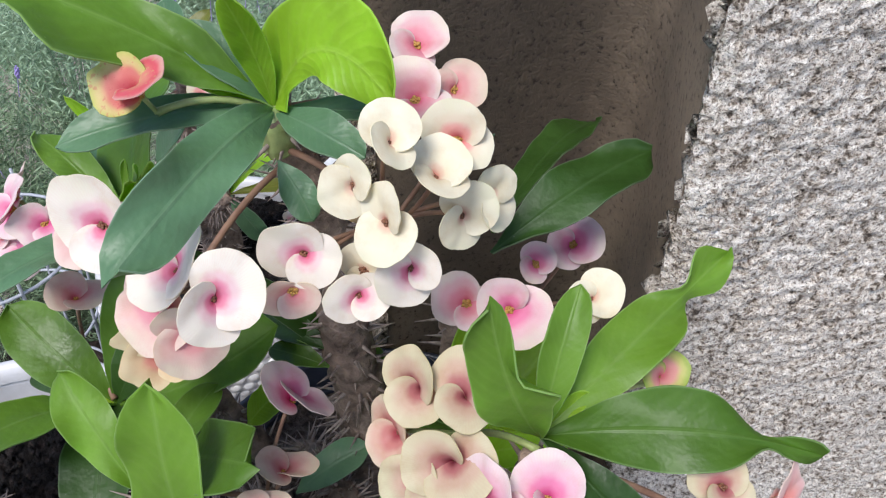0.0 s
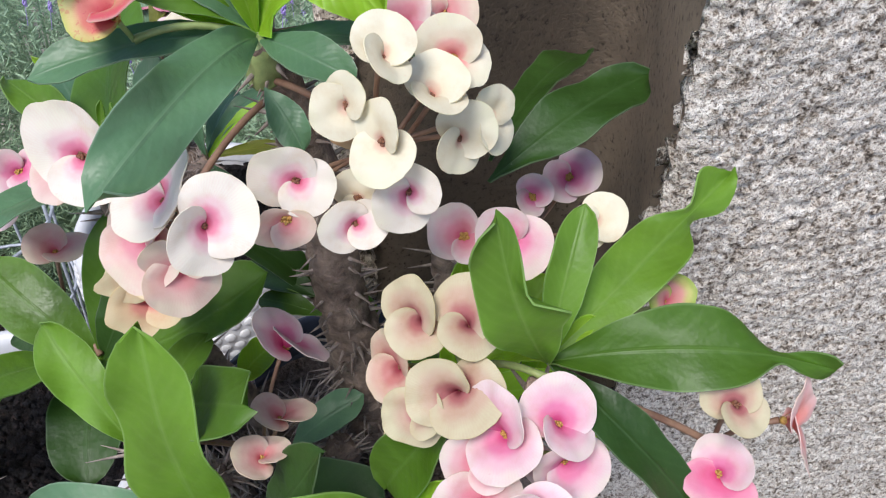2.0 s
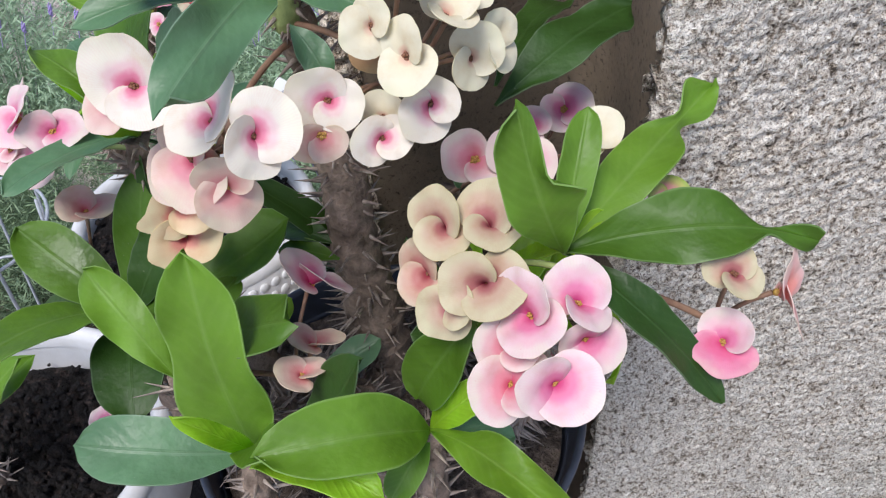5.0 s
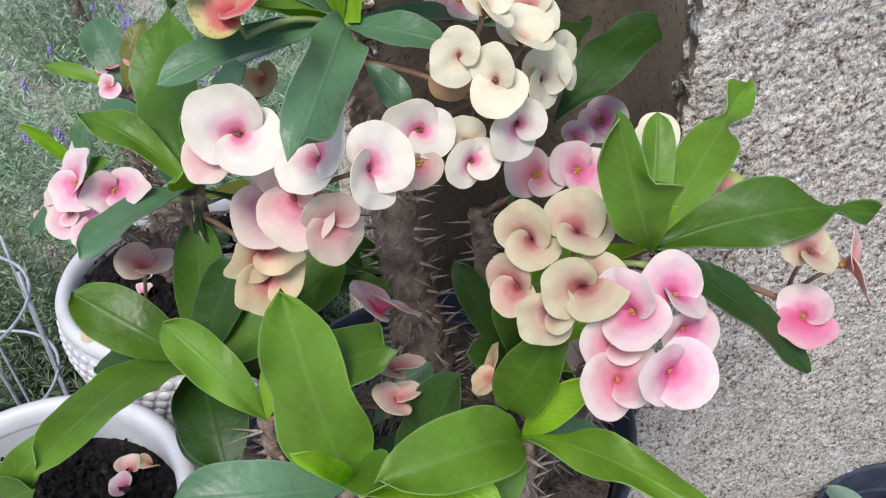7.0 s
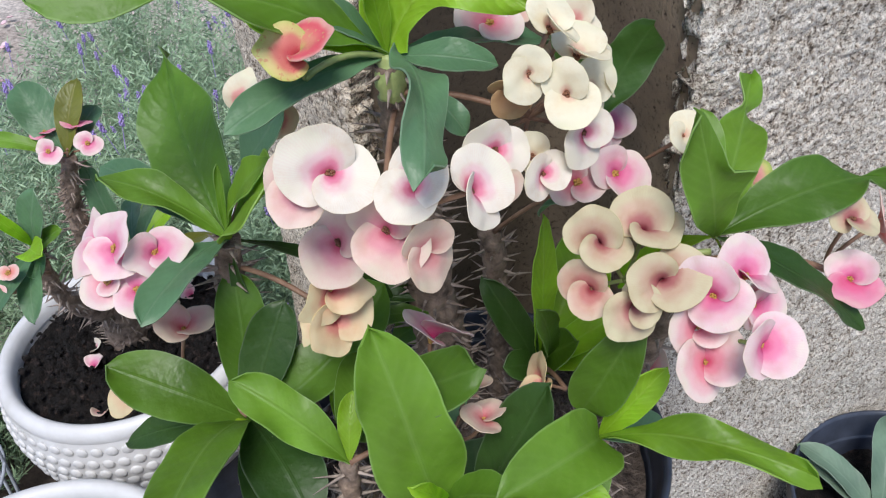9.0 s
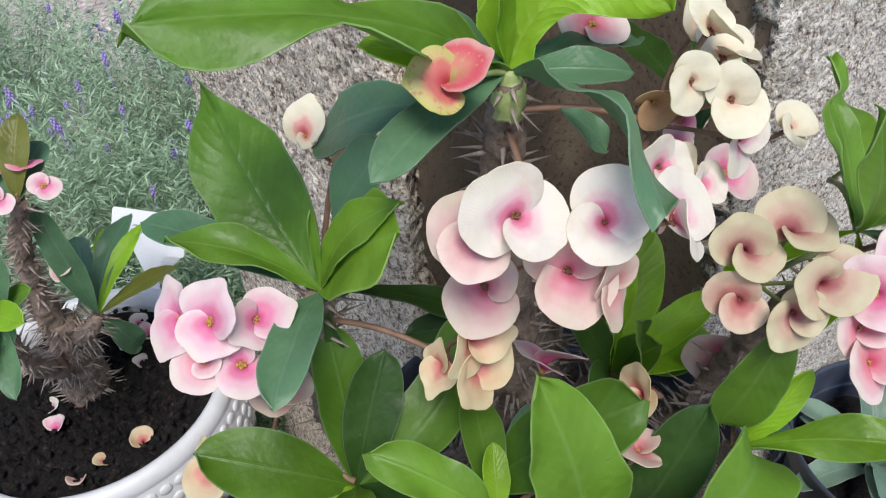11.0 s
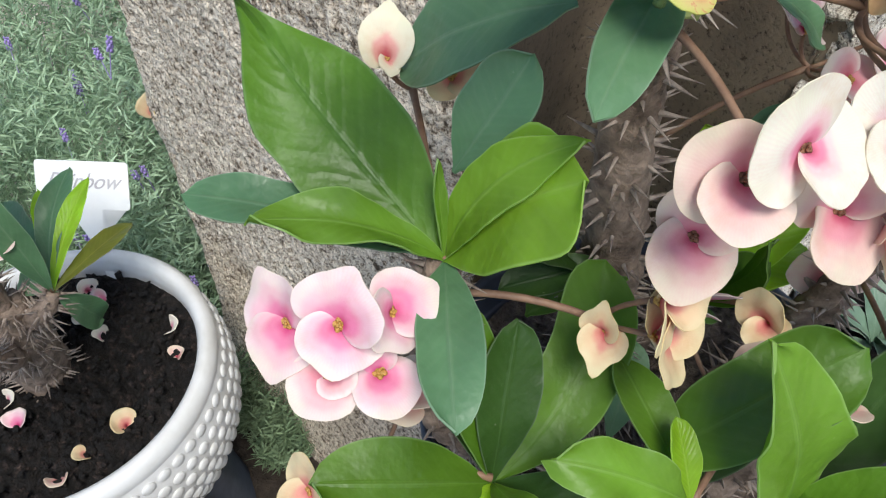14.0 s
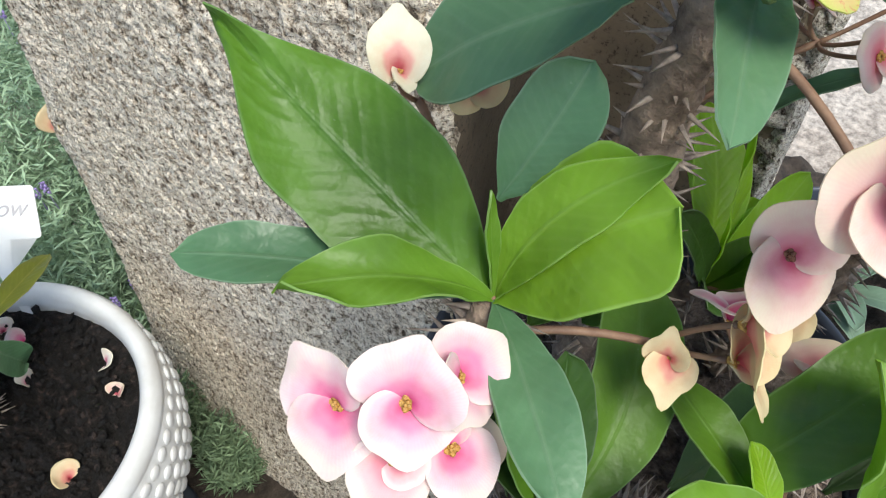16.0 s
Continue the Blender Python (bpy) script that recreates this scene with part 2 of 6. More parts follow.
STALK = simple_material("reddish_stalk", (0.16, 0.085, 0.055), (0.31, 0.19, 0.12), 60, 0.6)
STALKGREEN = simple_material("green_stalk", (0.16, 0.24, 0.07), (0.36, 0.42, 0.16), 60, 0.5)
WIRE = simple_material("galvanised_wire", (0.28, 0.30, 0.34), (0.52, 0.54, 0.58), 90, 0.4)
NECTAR = simple_material("ochre_nectary", (0.30, 0.12, 0.03), (0.66, 0.42, 0.10), 900, 0.4, 0.5)
NECTARDARK = simple_material("brown_nectary", (0.07, 0.02, 0.015), (0.34, 0.15, 0.07), 900, 0.5, 0.5)
LEAF = {
    "lime": leaf_material("young_lime_leaf", (0.35, 0.56, 0.03), (0.48, 0.64, 0.14), (1.6, 1.6, 0.5), 0.16, 0.40, 0.50),
    "light": leaf_material("fresh_green_leaf", (0.170, 0.330, 0.028), (0.30, 0.46, 0.13), (1.6, 1.5, 0.4), 0.025, 0.44, 0.40),
    "fresh": leaf_material("bright_yellow_green_leaf", (0.235, 0.410, 0.030), (0.36, 0.52, 0.14), (1.6, 1.5, 0.4), 0.05, 0.42, 0.42),
    "mid": leaf_material("mid_green_leaf", (0.098, 0.210, 0.014), (0.18, 0.31, 0.07), (1.7, 1.6, 0.4), 0.025, 0.44, 0.38),
    "dark": leaf_material("blue_green_leaf", (0.115, 0.235, 0.120), (0.23, 0.33, 0.21), (1.4, 1.6, 0.8), 0.04, 0.40, 0.26),
    # a dark green of its own, lowered further for leaves standing in shade
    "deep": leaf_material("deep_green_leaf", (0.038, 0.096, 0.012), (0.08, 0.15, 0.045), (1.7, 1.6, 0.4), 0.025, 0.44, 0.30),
    "bronze": leaf_material("bronze_young_leaf", (0.20, 0.22, 0.035), (0.34, 0.30, 0.08), (1.5, 1.3, 0.4), 0.1, 0.4, 0.4),
    "ribbed": leaf_material("ribbed_green_leaf", (0.108, 0.235, 0.020), (0.09, 0.20, 0.045), (1.7, 1.6, 0.4), 0.12, 0.42, 0.36),
}
BRACT = {
    "white": bract_material("white_bract_pink_throat", [(0.0, (0.62, 0.06, 0.16)), (0.18, (0.80, 0.28, 0.42)), (0.38, (0.87, 0.66, 0.68)), (0.62, (0.89, 0.85, 0.765))], (0.88, 0.82, 0.66)),
    "cream": bract_material("cream_bract", [(0.0, (0.75, 0.25, 0.20)), (0.14, (0.82, 0.62, 0.48)), (0.30, (0.87, 0.81, 0.62)), (0.8, (0.88, 0.845, 0.68))], (0.86, 0.82, 0.58)),
    "creampink": bract_material("cream_bract_pink_throat", [(0.0, (0.66, 0.10, 0.14)), (0.28, (0.84, 0.42, 0.38)), (0.52, (0.86, 0.76, 0.60)), (0.8, (0.86, 0.82, 0.66))], (0.86, 0.82, 0.66)),
    "blush": bract_material("blush_bract", [(0.0, (0.66, 0.10, 0.16)), (0.3, (0.76, 0.36, 0.36)), (0.6, (0.80, 0.56, 0.50)), (0.9, (0.82, 0.68, 0.58))], (0.82, 0.70, 0.54)),
    "blushdark": bract_material("brownish_blush_bract", [(0.0, (0.34, 0.03, 0.06)), (0.35, (0.60, 0.24, 0.22)), (0.65, (0.70, 0.46, 0.36)), (0.95, (0.74, 0.60, 0.46))], (0.70, 0.60, 0.40)),
    "dusk": bract_material("dusky_pink_bract", [(0.0, (0.62, 0.08, 0.18)), (0.32, (0.74, 0.32, 0.38)), (0.65, (0.80, 0.56, 0.52)), (0.95, (0.82, 0.68, 0.60))], (0.80, 0.70, 0.54)),
    "olive": bract_material("olive_cream_bract", [(0.0, (0.24, 0.02, 0.05)), (0.22, (0.52, 0.20, 0.20)), (0.48, (0.66, 0.48, 0.36)), (0.85, (0.69, 0.63, 0.43))], (0.66, 0.62, 0.34)),
    "pink": bract_material("pink_bract", [(0.0, (0.74, 0.10, 0.22)), (0.3, (0.82, 0.32, 0.40)), (0.62, (0.84, 0.54, 0.58)), (0.90, (0.87, 0.75, 0.73))], (0.87, 0.80, 0.70)),
    "lilac": bract_material("lilac_pink_bract", [(0.0, (0.68, 0.05, 0.24)), (0.30, (0.82, 0.26, 0.45)), (0.62, (0.86, 0.56, 0.64)), (0.92, (0.87, 0.73, 0.74))], (0.88, 0.80, 0.70)),
    "hot": bract_material("hot_pink_bract", [(0.0, (0.76, 0.06, 0.22)), (0.3, (0.82, 0.16, 0.34)), (0.7, (0.84, 0.30, 0.46)), (0.95, (0.86, 0.42, 0.54))], (0.84, 0.42, 0.5)),
    "coral": bract_material("coral_bract", [(0.0, (0.80, 0.16, 0.16)), (0.4, (0.86, 0.38, 0.34)), (0.8, (0.86, 0.56, 0.54)), (1.0, (0.86, 0.66, 0.62))], (0.86, 0.7, 0.66)),
    "peach": bract_material("peach_yellow_bract", [(0.0, (0.62, 0.08, 0.12)), (0.28, (0.78, 0.34, 0.28)), (0.55, (0.82, 0.62, 0.40)), (0.9, (0.82, 0.70, 0.46))], (0.80, 0.70, 0.36)),
    "dry": bract_material("dry_tan_bract", [(0.0, (0.22, 0.10, 0.05)), (0.4, (0.42, 0.25, 0.13)), (0.8, (0.52, 0.34, 0.18))], (0.56, 0.40, 0.22)),
    "bud": bract_material("green_edged_bud_bract", [(0.0, (0.80, 0.20, 0.30)), (0.45, (0.80, 0.40, 0.40)), (0.75, (0.62, 0.64, 0.22)), (1.0, (0.40, 0.56, 0.10))], (0.42, 0.56, 0.10)),
    "red": bract_material("yellow_green_bract_freckled_red", [(0.0, (0.62, 0.05, 0.10)), (0.5, (0.74, 0.24, 0.20)), (0.75, (0.70, 0.58, 0.24)), (1.0, (0.58, 0.60, 0.16))], (0.56, 0.62, 0.16), 0.3, 0.55),
    "redback": bract_material("red_freckled_bract", [(0.0, (0.60, 0.60, 0.20)), (0.35, (0.74, 0.30, 0.22)), (0.75, (0.74, 0.12, 0.16)), (1.0, (0.76, 0.40, 0.36))], (0.78, 0.5, 0.46), 0.3, 0.5),
}


# ---- building helpers ----
def from_bm(name, bm, mat, smooth=True):
    me = bpy.data.meshes.new(name)
    bm.to_mesh(me)
    bm.free()
    me.materials.append(mat)
    if smooth:
        me.polygons.foreach_set("use_smooth", [True] * len(me.polygons))
    return me


def part(name, bm, mat, parent, label="", smooth=True):
    ob = new(name, from_bm(name, bm, mat, smooth) if isinstance(bm, bmesh.types.BMesh) else bm)
    ob.parent = parent
    if parent:
        ob.matrix_parent_inverse = parent.matrix_basis.inverted()
    return tagged(ob, label)


def thing(name, where, label, category, group="", kind=""):
    ob = new(name)
    ob.empty_display_size = 0.02
    ob.matrix_basis = Matrix.Translation(where)
    return tagged(ob, label, category, group, kind)


def grid_faces(bm, rows, uvs=None):
    layer = bm.loops.layers.uv.verify() if uvs else None
    for i in range(len(rows) - 1):
        for j in range(len(rows[0]) - 1):
            idx = ((i, j), (i, j + 1), (i + 1, j + 1), (i + 1, j))
            f = bm.faces.new([rows[a][b] for a, b in idx])
            if uvs:
                for loop, (a, b) in zip(f.loops, idx):
                    loop[layer].uv = uvs(a, b)
    return bm


def lathe(profile, n=64, wobble=None):
    """A turned body from (radius, height) pairs."""
    bm = bmesh.new()
    rows = []
    for r, z in profile:
        row = []
        for k in range(n):
            a = 2 * math.pi * k / n
            rr = r + (wobble(a, z) if wobble else 0)
            row.append(bm.verts.new((rr * math.cos(a), rr * math.sin(a), z)))
        rows.append(row + row[:1])
    for i in range(len(rows) - 1):
        for k in range(n):
            bm.faces.new((rows[i][k], rows[i][k + 1], rows[i + 1][k + 1], rows[i + 1][k]))
    return bm


def tube(points, radii, sides=8, cap=True):
    bm = bmesh.new()
    rows = []
    pts = [Vector(p) for p in points]
    ref = Vector((0.31, 0.2, 0.93))
    for i, p in enumerate(pts):
        d = (pts[min(i + 1, len(pts) - 1)] - pts[max(i - 1, 0)]).normalized()
        a = d.cross(ref)
        if a.length < 0.1:
            a = d.cross(Vector((1, 0, 0)))
        a.normalize()
        b = d.cross(a)
        rows.append([bm.verts.new(p + (a * math.cos(2 * math.pi * k / sides) + b * math.sin(2 * math.pi * k / sides)) * radii[i]) for k in range(sides)])
    for i in range(len(rows) - 1):
        for k in range(sides):
            bm.faces.new((rows[i][k], rows[i][(k + 1) % sides], rows[i + 1][(k + 1) % sides], rows[i + 1][k]))
    if cap:
        bm.faces.new(rows[0][::-1])
        bm.faces.new(rows[-1])
    return bm


def bend(a, b, sag=(0, 0, 0), n=10):
    a, b, s = Vector(a), Vector(b), Vector(sag)
    return [a.lerp(b, i / n) + s * (4 * (i / n) * (1 - i / n)) for i in range(n + 1)]


def leaf_mesh(base, tip, width, up, mat, arch=0.08, fold=0.25, wave=0.0, belly=0.0, point=0.0, twist=0.0, bow=0.0, waist=None, lobe=None, cut=None, splay=False, n=22, m=8):
    """A leathery blade: narrow at the stalk, broadest past the middle, pointed at the tip, with a keeled midrib."""
    base, tip, up = Vector(base), Vector(tip), Vector(up)
    x = tip - base
    length = x.length
    x.normalize()
    z = (up - x * up.dot(x)).normalized()
    y = z.cross(x)
    seed = Vector((base.x * 37 + tip.z * 19, tip.x * 53, tip.y * 41))
    bm = bmesh.new()
    rows = []
    side_bow = 0.07 * noise.noise(seed * 3.1) + bow
    for i in range(n + 1):
        s = i / n
        broad = 0.58 + belly
        w = math.sin(math.pi / 2 * s / broad) ** 0.95 if s < broad else math.cos(math.pi / 2 * ((s - broad) / (1 - broad)) ** 1.7) ** 0.60
        if s > broad:
            q = min(1, max(0, ((s - broad) / (1 - broad) - 0.25) / 0.7))
            w *= 1 - point * q * q * (3 - 2 * q)
        w = width * 0.5 * max(w, 0.07 * (1 - s))
        if waist:
            w *= 1 - waist[1] * math.exp(-((s - waist[0]) / 0.09) ** 2)
        turn = twist * max(0, s - 0.35) / 0.65
        row = []
        for j in range(m + 1):
            v = 2 * j / m - 1
            vv = v
            if lobe and v * lobe[1] > 0:
                vv *= 1 + abs(lobe[1]) * math.exp(-((s - lobe[0]) / 0.10) ** 2)
            if cut and v * cut[1] > 0:
                q = min(1, max(0, (s - cut[0]) / 0.10))
                vv *= 1 - abs(cut[1]) * q * q * (3 - 2 * q) * (1 - 0.6 * s)
            vv *= 1 + 0.05 * noise.noise(seed + Vector((s * 6, 3.0 if v > 0 else 7.0, 1)))
            slope = math.atan(4 * side_bow * (1 - 2 * s)) if splay else 0.0
            flat = w * vv * math.cos(fold) * math.cos(turn)
            q = base + x * (length * s - flat * math.sin(slope)) + y * (flat * math.cos(slope) + side_bow * length * 4 * s * (1 - s))
            lift = arch * length * 4 * s * (1 - s) + math.sin(fold) * abs(v) ** 1.35 * w + math.sin(turn) * vv * w
            lift += (wave + 0.018) * length * abs(v) ** 1.5 * math.sin(s * 11 + v * 1.3 + seed.x * 5) * (0.3 + s)
            lift += 0.004 * length * v * v * math.sin(s * 34 + v * 2 + seed.y * 3)
            lift += 0.04 * width * noise.noise(seed + Vector((s * 3, v * 1.2, 0)))
            row.append(bm.verts.new(q + z * lift))
        rows.append(row)
    grid_faces(bm, rows, lambda a, b: (a / n, b / m))
    return bm


def bract_mesh(size, cup, seed, sweep=160, curl=0.0, off=0.5, tip=0.0, wide=1.15):
    """One broad kidney-shaped bract with rounded lobes at its foot, flaring like a trumpet from the throat along +y."""
    bm = bmesh.new()
    rows, off = [], off * size
    rings, steps = 9, 56
    for i in range(rings + 1):
        row = []
        for k in range(steps + 1):
            f = 2 * k / steps - 1
            a = radians(sweep) * f
            far = off * math.cos(a) + math.sqrt(max(0, size * size - (off * math.sin(a)) ** 2))
            far *= 0.10 + 0.90 * math.sqrt(max(0.0, 1 - abs(f) ** 7))
            far *= 1 + 0.07 * noise.noise(Vector((a * 1.3, seed * 7.7, 1.1))) + 0.018 * noise.noise(Vector((a * 6.0, seed * 3.1, 5.1))) + 0.09 * math.exp(-(a * 4.0) ** 2) * (seed % 1.0) + tip * math.exp(-(a * 5.5) ** 2)
            u = 0.04 + 0.96 * i / rings
            d = far * u
            px, py = math.sin(a) * d * wide, math.cos(a) * d
            reach = math.hypot(px, py) / size
            h = size * cup * 0.80 * reach / (0.35 + reach) - 0.07 * size * max(0.0, reach - 0.9) ** 2
            h += size * 0.10 * noise.noise(Vector((px / size * 1.5, py / size * 1.5, seed * 3.3)))
            h += size * 0.07 * u ** 3 * math.sin(a * 2.2 + seed * 9) + size * 0.05 * u ** 4 * noise.noise(Vector((a * 2.6, seed * 5, 2)))
            h += curl * size * max(0, abs(px) / size - 0.35) ** 2
            h -= size * 0.10 * max(0, -math.cos(a)) * u
            row.append(bm.verts.new((px, py, h)))
        rows.append(row)
    return grid_faces(bm, rows, lambda p, q: (p / rings, q / steps))


def cyathium_mesh(r, mat):
    bm = bmesh.new()
    bmesh.ops.create_cone(bm, cap_ends=True, segments=10, radius1=r * 0.55, radius2=r * 0.9, depth=r * 1.1, matrix=Matrix.Translation((0, 0, r * 0.3)))
    for k in range(5):
        a = 2 * math.pi * k / 5
        bmesh.ops.create_icosphere(bm, subdivisions=1, radius=r * 0.46, matrix=Matrix.Translation((r * 0.72 * math.cos(a), r * 0.72 * math.sin(a), r * 0.82)) @ Matrix.Diagonal((1, 1, 0.5, 1)))
    for k in range(3):
        a = 2 * math.pi * k / 3 + 0.4
        bmesh.ops.create_icosphere(bm, subdivisions=1, radius=r * 0.28, matrix=Matrix.Translation((r * 0.25 * math.cos(a), r * 0.25 * math.sin(a), r * 1.15)))
    return from_bm("nectary_cup", bm, mat)


CUPS = [cyathium_mesh(0.0025, NECTAR), cyathium_mesh(0.0025, NECTARDARK)]
CUPS[0].name, CUPS[1].name = "nectary_cup_ochre", "nectary_cup_brown"
PLANT = None
bloom_count = [0]


clusters = {}


def flower(where, facing, axis, size, kind, cluster, cup=0.45, ratio=0.85, spread=180, off=0.5, tip=0.0, wide=1.15, lift=(9, 9)):
    """A pair of bracts round a small nectary cup; its first bract spreads along axis."""
    where, z, y = Vector(where), Vector(facing).normalized(), Vector(axis).normalized()
    x = y.cross(z).normalized()
    frame_ = Matrix((x, y, z)).transposed().to_4x4()
    bloom_count[0] += 1
    seed = bloom_count[0] * 0.731
    fl = part("flower", CUPS[1 if kind in ("white", "olive", "dusk", "blushdark", "cream") else 0], None, PLANT)
    fl.matrix_basis = Matrix.Translation(where) @ frame_
    fl.matrix_parent_inverse = PLANT.matrix_basis.inverted()
    spiral = -0.21 + 0.10 * noise.noise(Vector((seed, 4, 1)))
    clusters.setdefault(cluster, []).append((where, z))
    for k in range(2):
        s = size * (1.0 if k == 0 else ratio)
        mat = BRACT["redback"] if kind == "red" and k == 1 else BRACT[kind.split("+")[-1 if k else 0]]
        bm = bract_mesh(s, cup * (1.0 + 0.25 * k), seed + 0.37 * k, 146 if k == 0 else 138, 0.12 * (k == 1), off if k else 0.5, tip, wide)
        bmesh.ops.transform(bm, matrix=Matrix.Translation((0, 0, 0.0005 * k - 0.04 * size)) @ Matrix.Rotation(radians(spread) * k + 0.15 * noise.noise(Vector((seed, k, 3))), 4, "Z") @ Matrix.Rotation(radians(lift[k]), 4, "X") @ Matrix.Rotation(spiral, 4, "Y"), verts=bm.verts)
        b = new("bract", from_bm("bract", bm, mat))
        b.parent = fl
        solid = b.modifiers.new("thickness", "SOLIDIFY")
        solid.thickness, solid.offset = 0.0004, 0
        b.modifiers.new("crisp_edge", "EDGE_SPLIT").split_angle = radians(55)
    return fl


def leaf(base, tip, width, up, kind, arch=0.08, fold=0.25, wave=0.0, belly=0.0, point=0.0, **more):
    ob = part("leaf", leaf_mesh(base, tip, width, up, kind, arch, fold, wave, belly, point, **more), LEAF[kind], None)
    ob.data.transform(PLANT.matrix_basis.inverted())
    ob.parent = PLANT
    solid = ob.modifiers.new("thickness", "SOLIDIFY")
    solid.thickness, solid.offset = 0.0007, 0
    ob.modifiers.new("crisp_edge", "EDGE_SPLIT").split_angle = radians(55)
    return ob


def stem(points, radii, thorns, seed, mat=None, parent=None):
    """A woody stem with long thorns all round."""
    parent = parent or PLANT
    rnd = random.Random(seed)
    coarse, n = [Vector(p) for p in points], 6
    pts = [coarse[i].lerp(coarse[i + 1], k / n) for i in range(len(coarse) - 1) for k in range(n)] + [coarse[-1]]
    radii = [radii[i] + (radii[i + 1] - radii[i]) * k / n for i in range(len(coarse) - 1) for k in range(n)] + [radii[-1]]
    bm = tube(pts, radii, 18)
    for v in bm.verts:
        k = v.co
        v.co += Vector((noise.noise(k * 70), noise.noise(k * 70 + Vector((7, 0, 0))), noise.noise(k * 70 + Vector((0, 5, 0))))) * 0.0030
        v.co += Vector((noise.noise(k * 190), noise.noise(k * 190 + Vector((7, 0, 0))), noise.noise(k * 190 + Vector((0, 5, 0))))) * 0.0018
    st = part("stem", bm, mat or BARK, parent)
    st.data.transform(parent.matrix_basis.inverted())
    st.matrix_parent_inverse = Matrix.Identity(4)
    if thorns:
        tb = bmesh.new()
        for _ in range(int(thorns * 1.45)):
            f = rnd.random() * (len(pts) - 1)
            i = min(int(f), len(pts) - 2)
            c = pts[i].lerp(pts[i + 1], f - i)
            r = radii[i] * (1 - (f - i)) + radii[i + 1] * (f - i)
            d = (pts[i + 1] - pts[i]).normalized()
            a = d.orthogonal().normalized()
            a = Matrix.Rotation(rnd.uniform(0, 6.28), 3, d) @ a
            way = (a + d * rnd.uniform(-0.15, 0.5)).normalized()
            le = rnd.uniform(0.008, 0.021)
            m = (Matrix.Translation(c + a * r * 0.85 + way * le * 0.5) @ way.to_track_quat("Z", "Y").to_matrix().to_4x4())
            bmesh.ops.create_cone(tb, cap_ends=False, segments=5, radius1=rnd.uniform(0.0011, 0.0019), radius2=0.0001, depth=le, matrix=m)
        bmesh.ops.transform(tb, matrix=parent.matrix_basis.inverted(), verts=tb.verts)
        th = new("thorn_coat", from_bm("thorn_coat", tb, THORN))
        th.parent = st
        tagged(th, "grey-brown needle thorns", kind="stuff")
    return st


def stalks(cluster, root, mat=None, drop=0.022):
    """Flower stalks: from a node of the stem to a hub behind the flowers, and from there to each one."""
    members = clusters[cluster]
    mean = sum((p for p, _ in members), Vector()) / len(members)
    back = sum((n for _, n in members), Vector()) / len(members)
    hub = mean - back * drop - Vector((0, 0, 0.008))
    if len(members) == 1:
        hub = mean - back * drop * 0.6
    root = Vector(root)
    paths = [(bend(root, hub, (0, 0, 0.006), 8), 0.0016)]
    for p, n in members:
        a, b = hub, p - n * 0.001
        mid = (a + b) / 2 - n * 0.35 * (b - a).length
        paths.append(([a * (1 - t) ** 2 + mid * (2 * t * (1 - t)) + b * t * t for t in [i / 8 for i in range(9)]], 0.0011))
    for pts, r in paths:
        st = part("stalk", tube(pts, [r * (1.25 if i in (0, len(pts) - 1) else 1) for i in range(len(pts))], 7), mat or STALK, None)
        st.data.transform(PLANT.matrix_basis.inverted())
        st.parent = PLANT


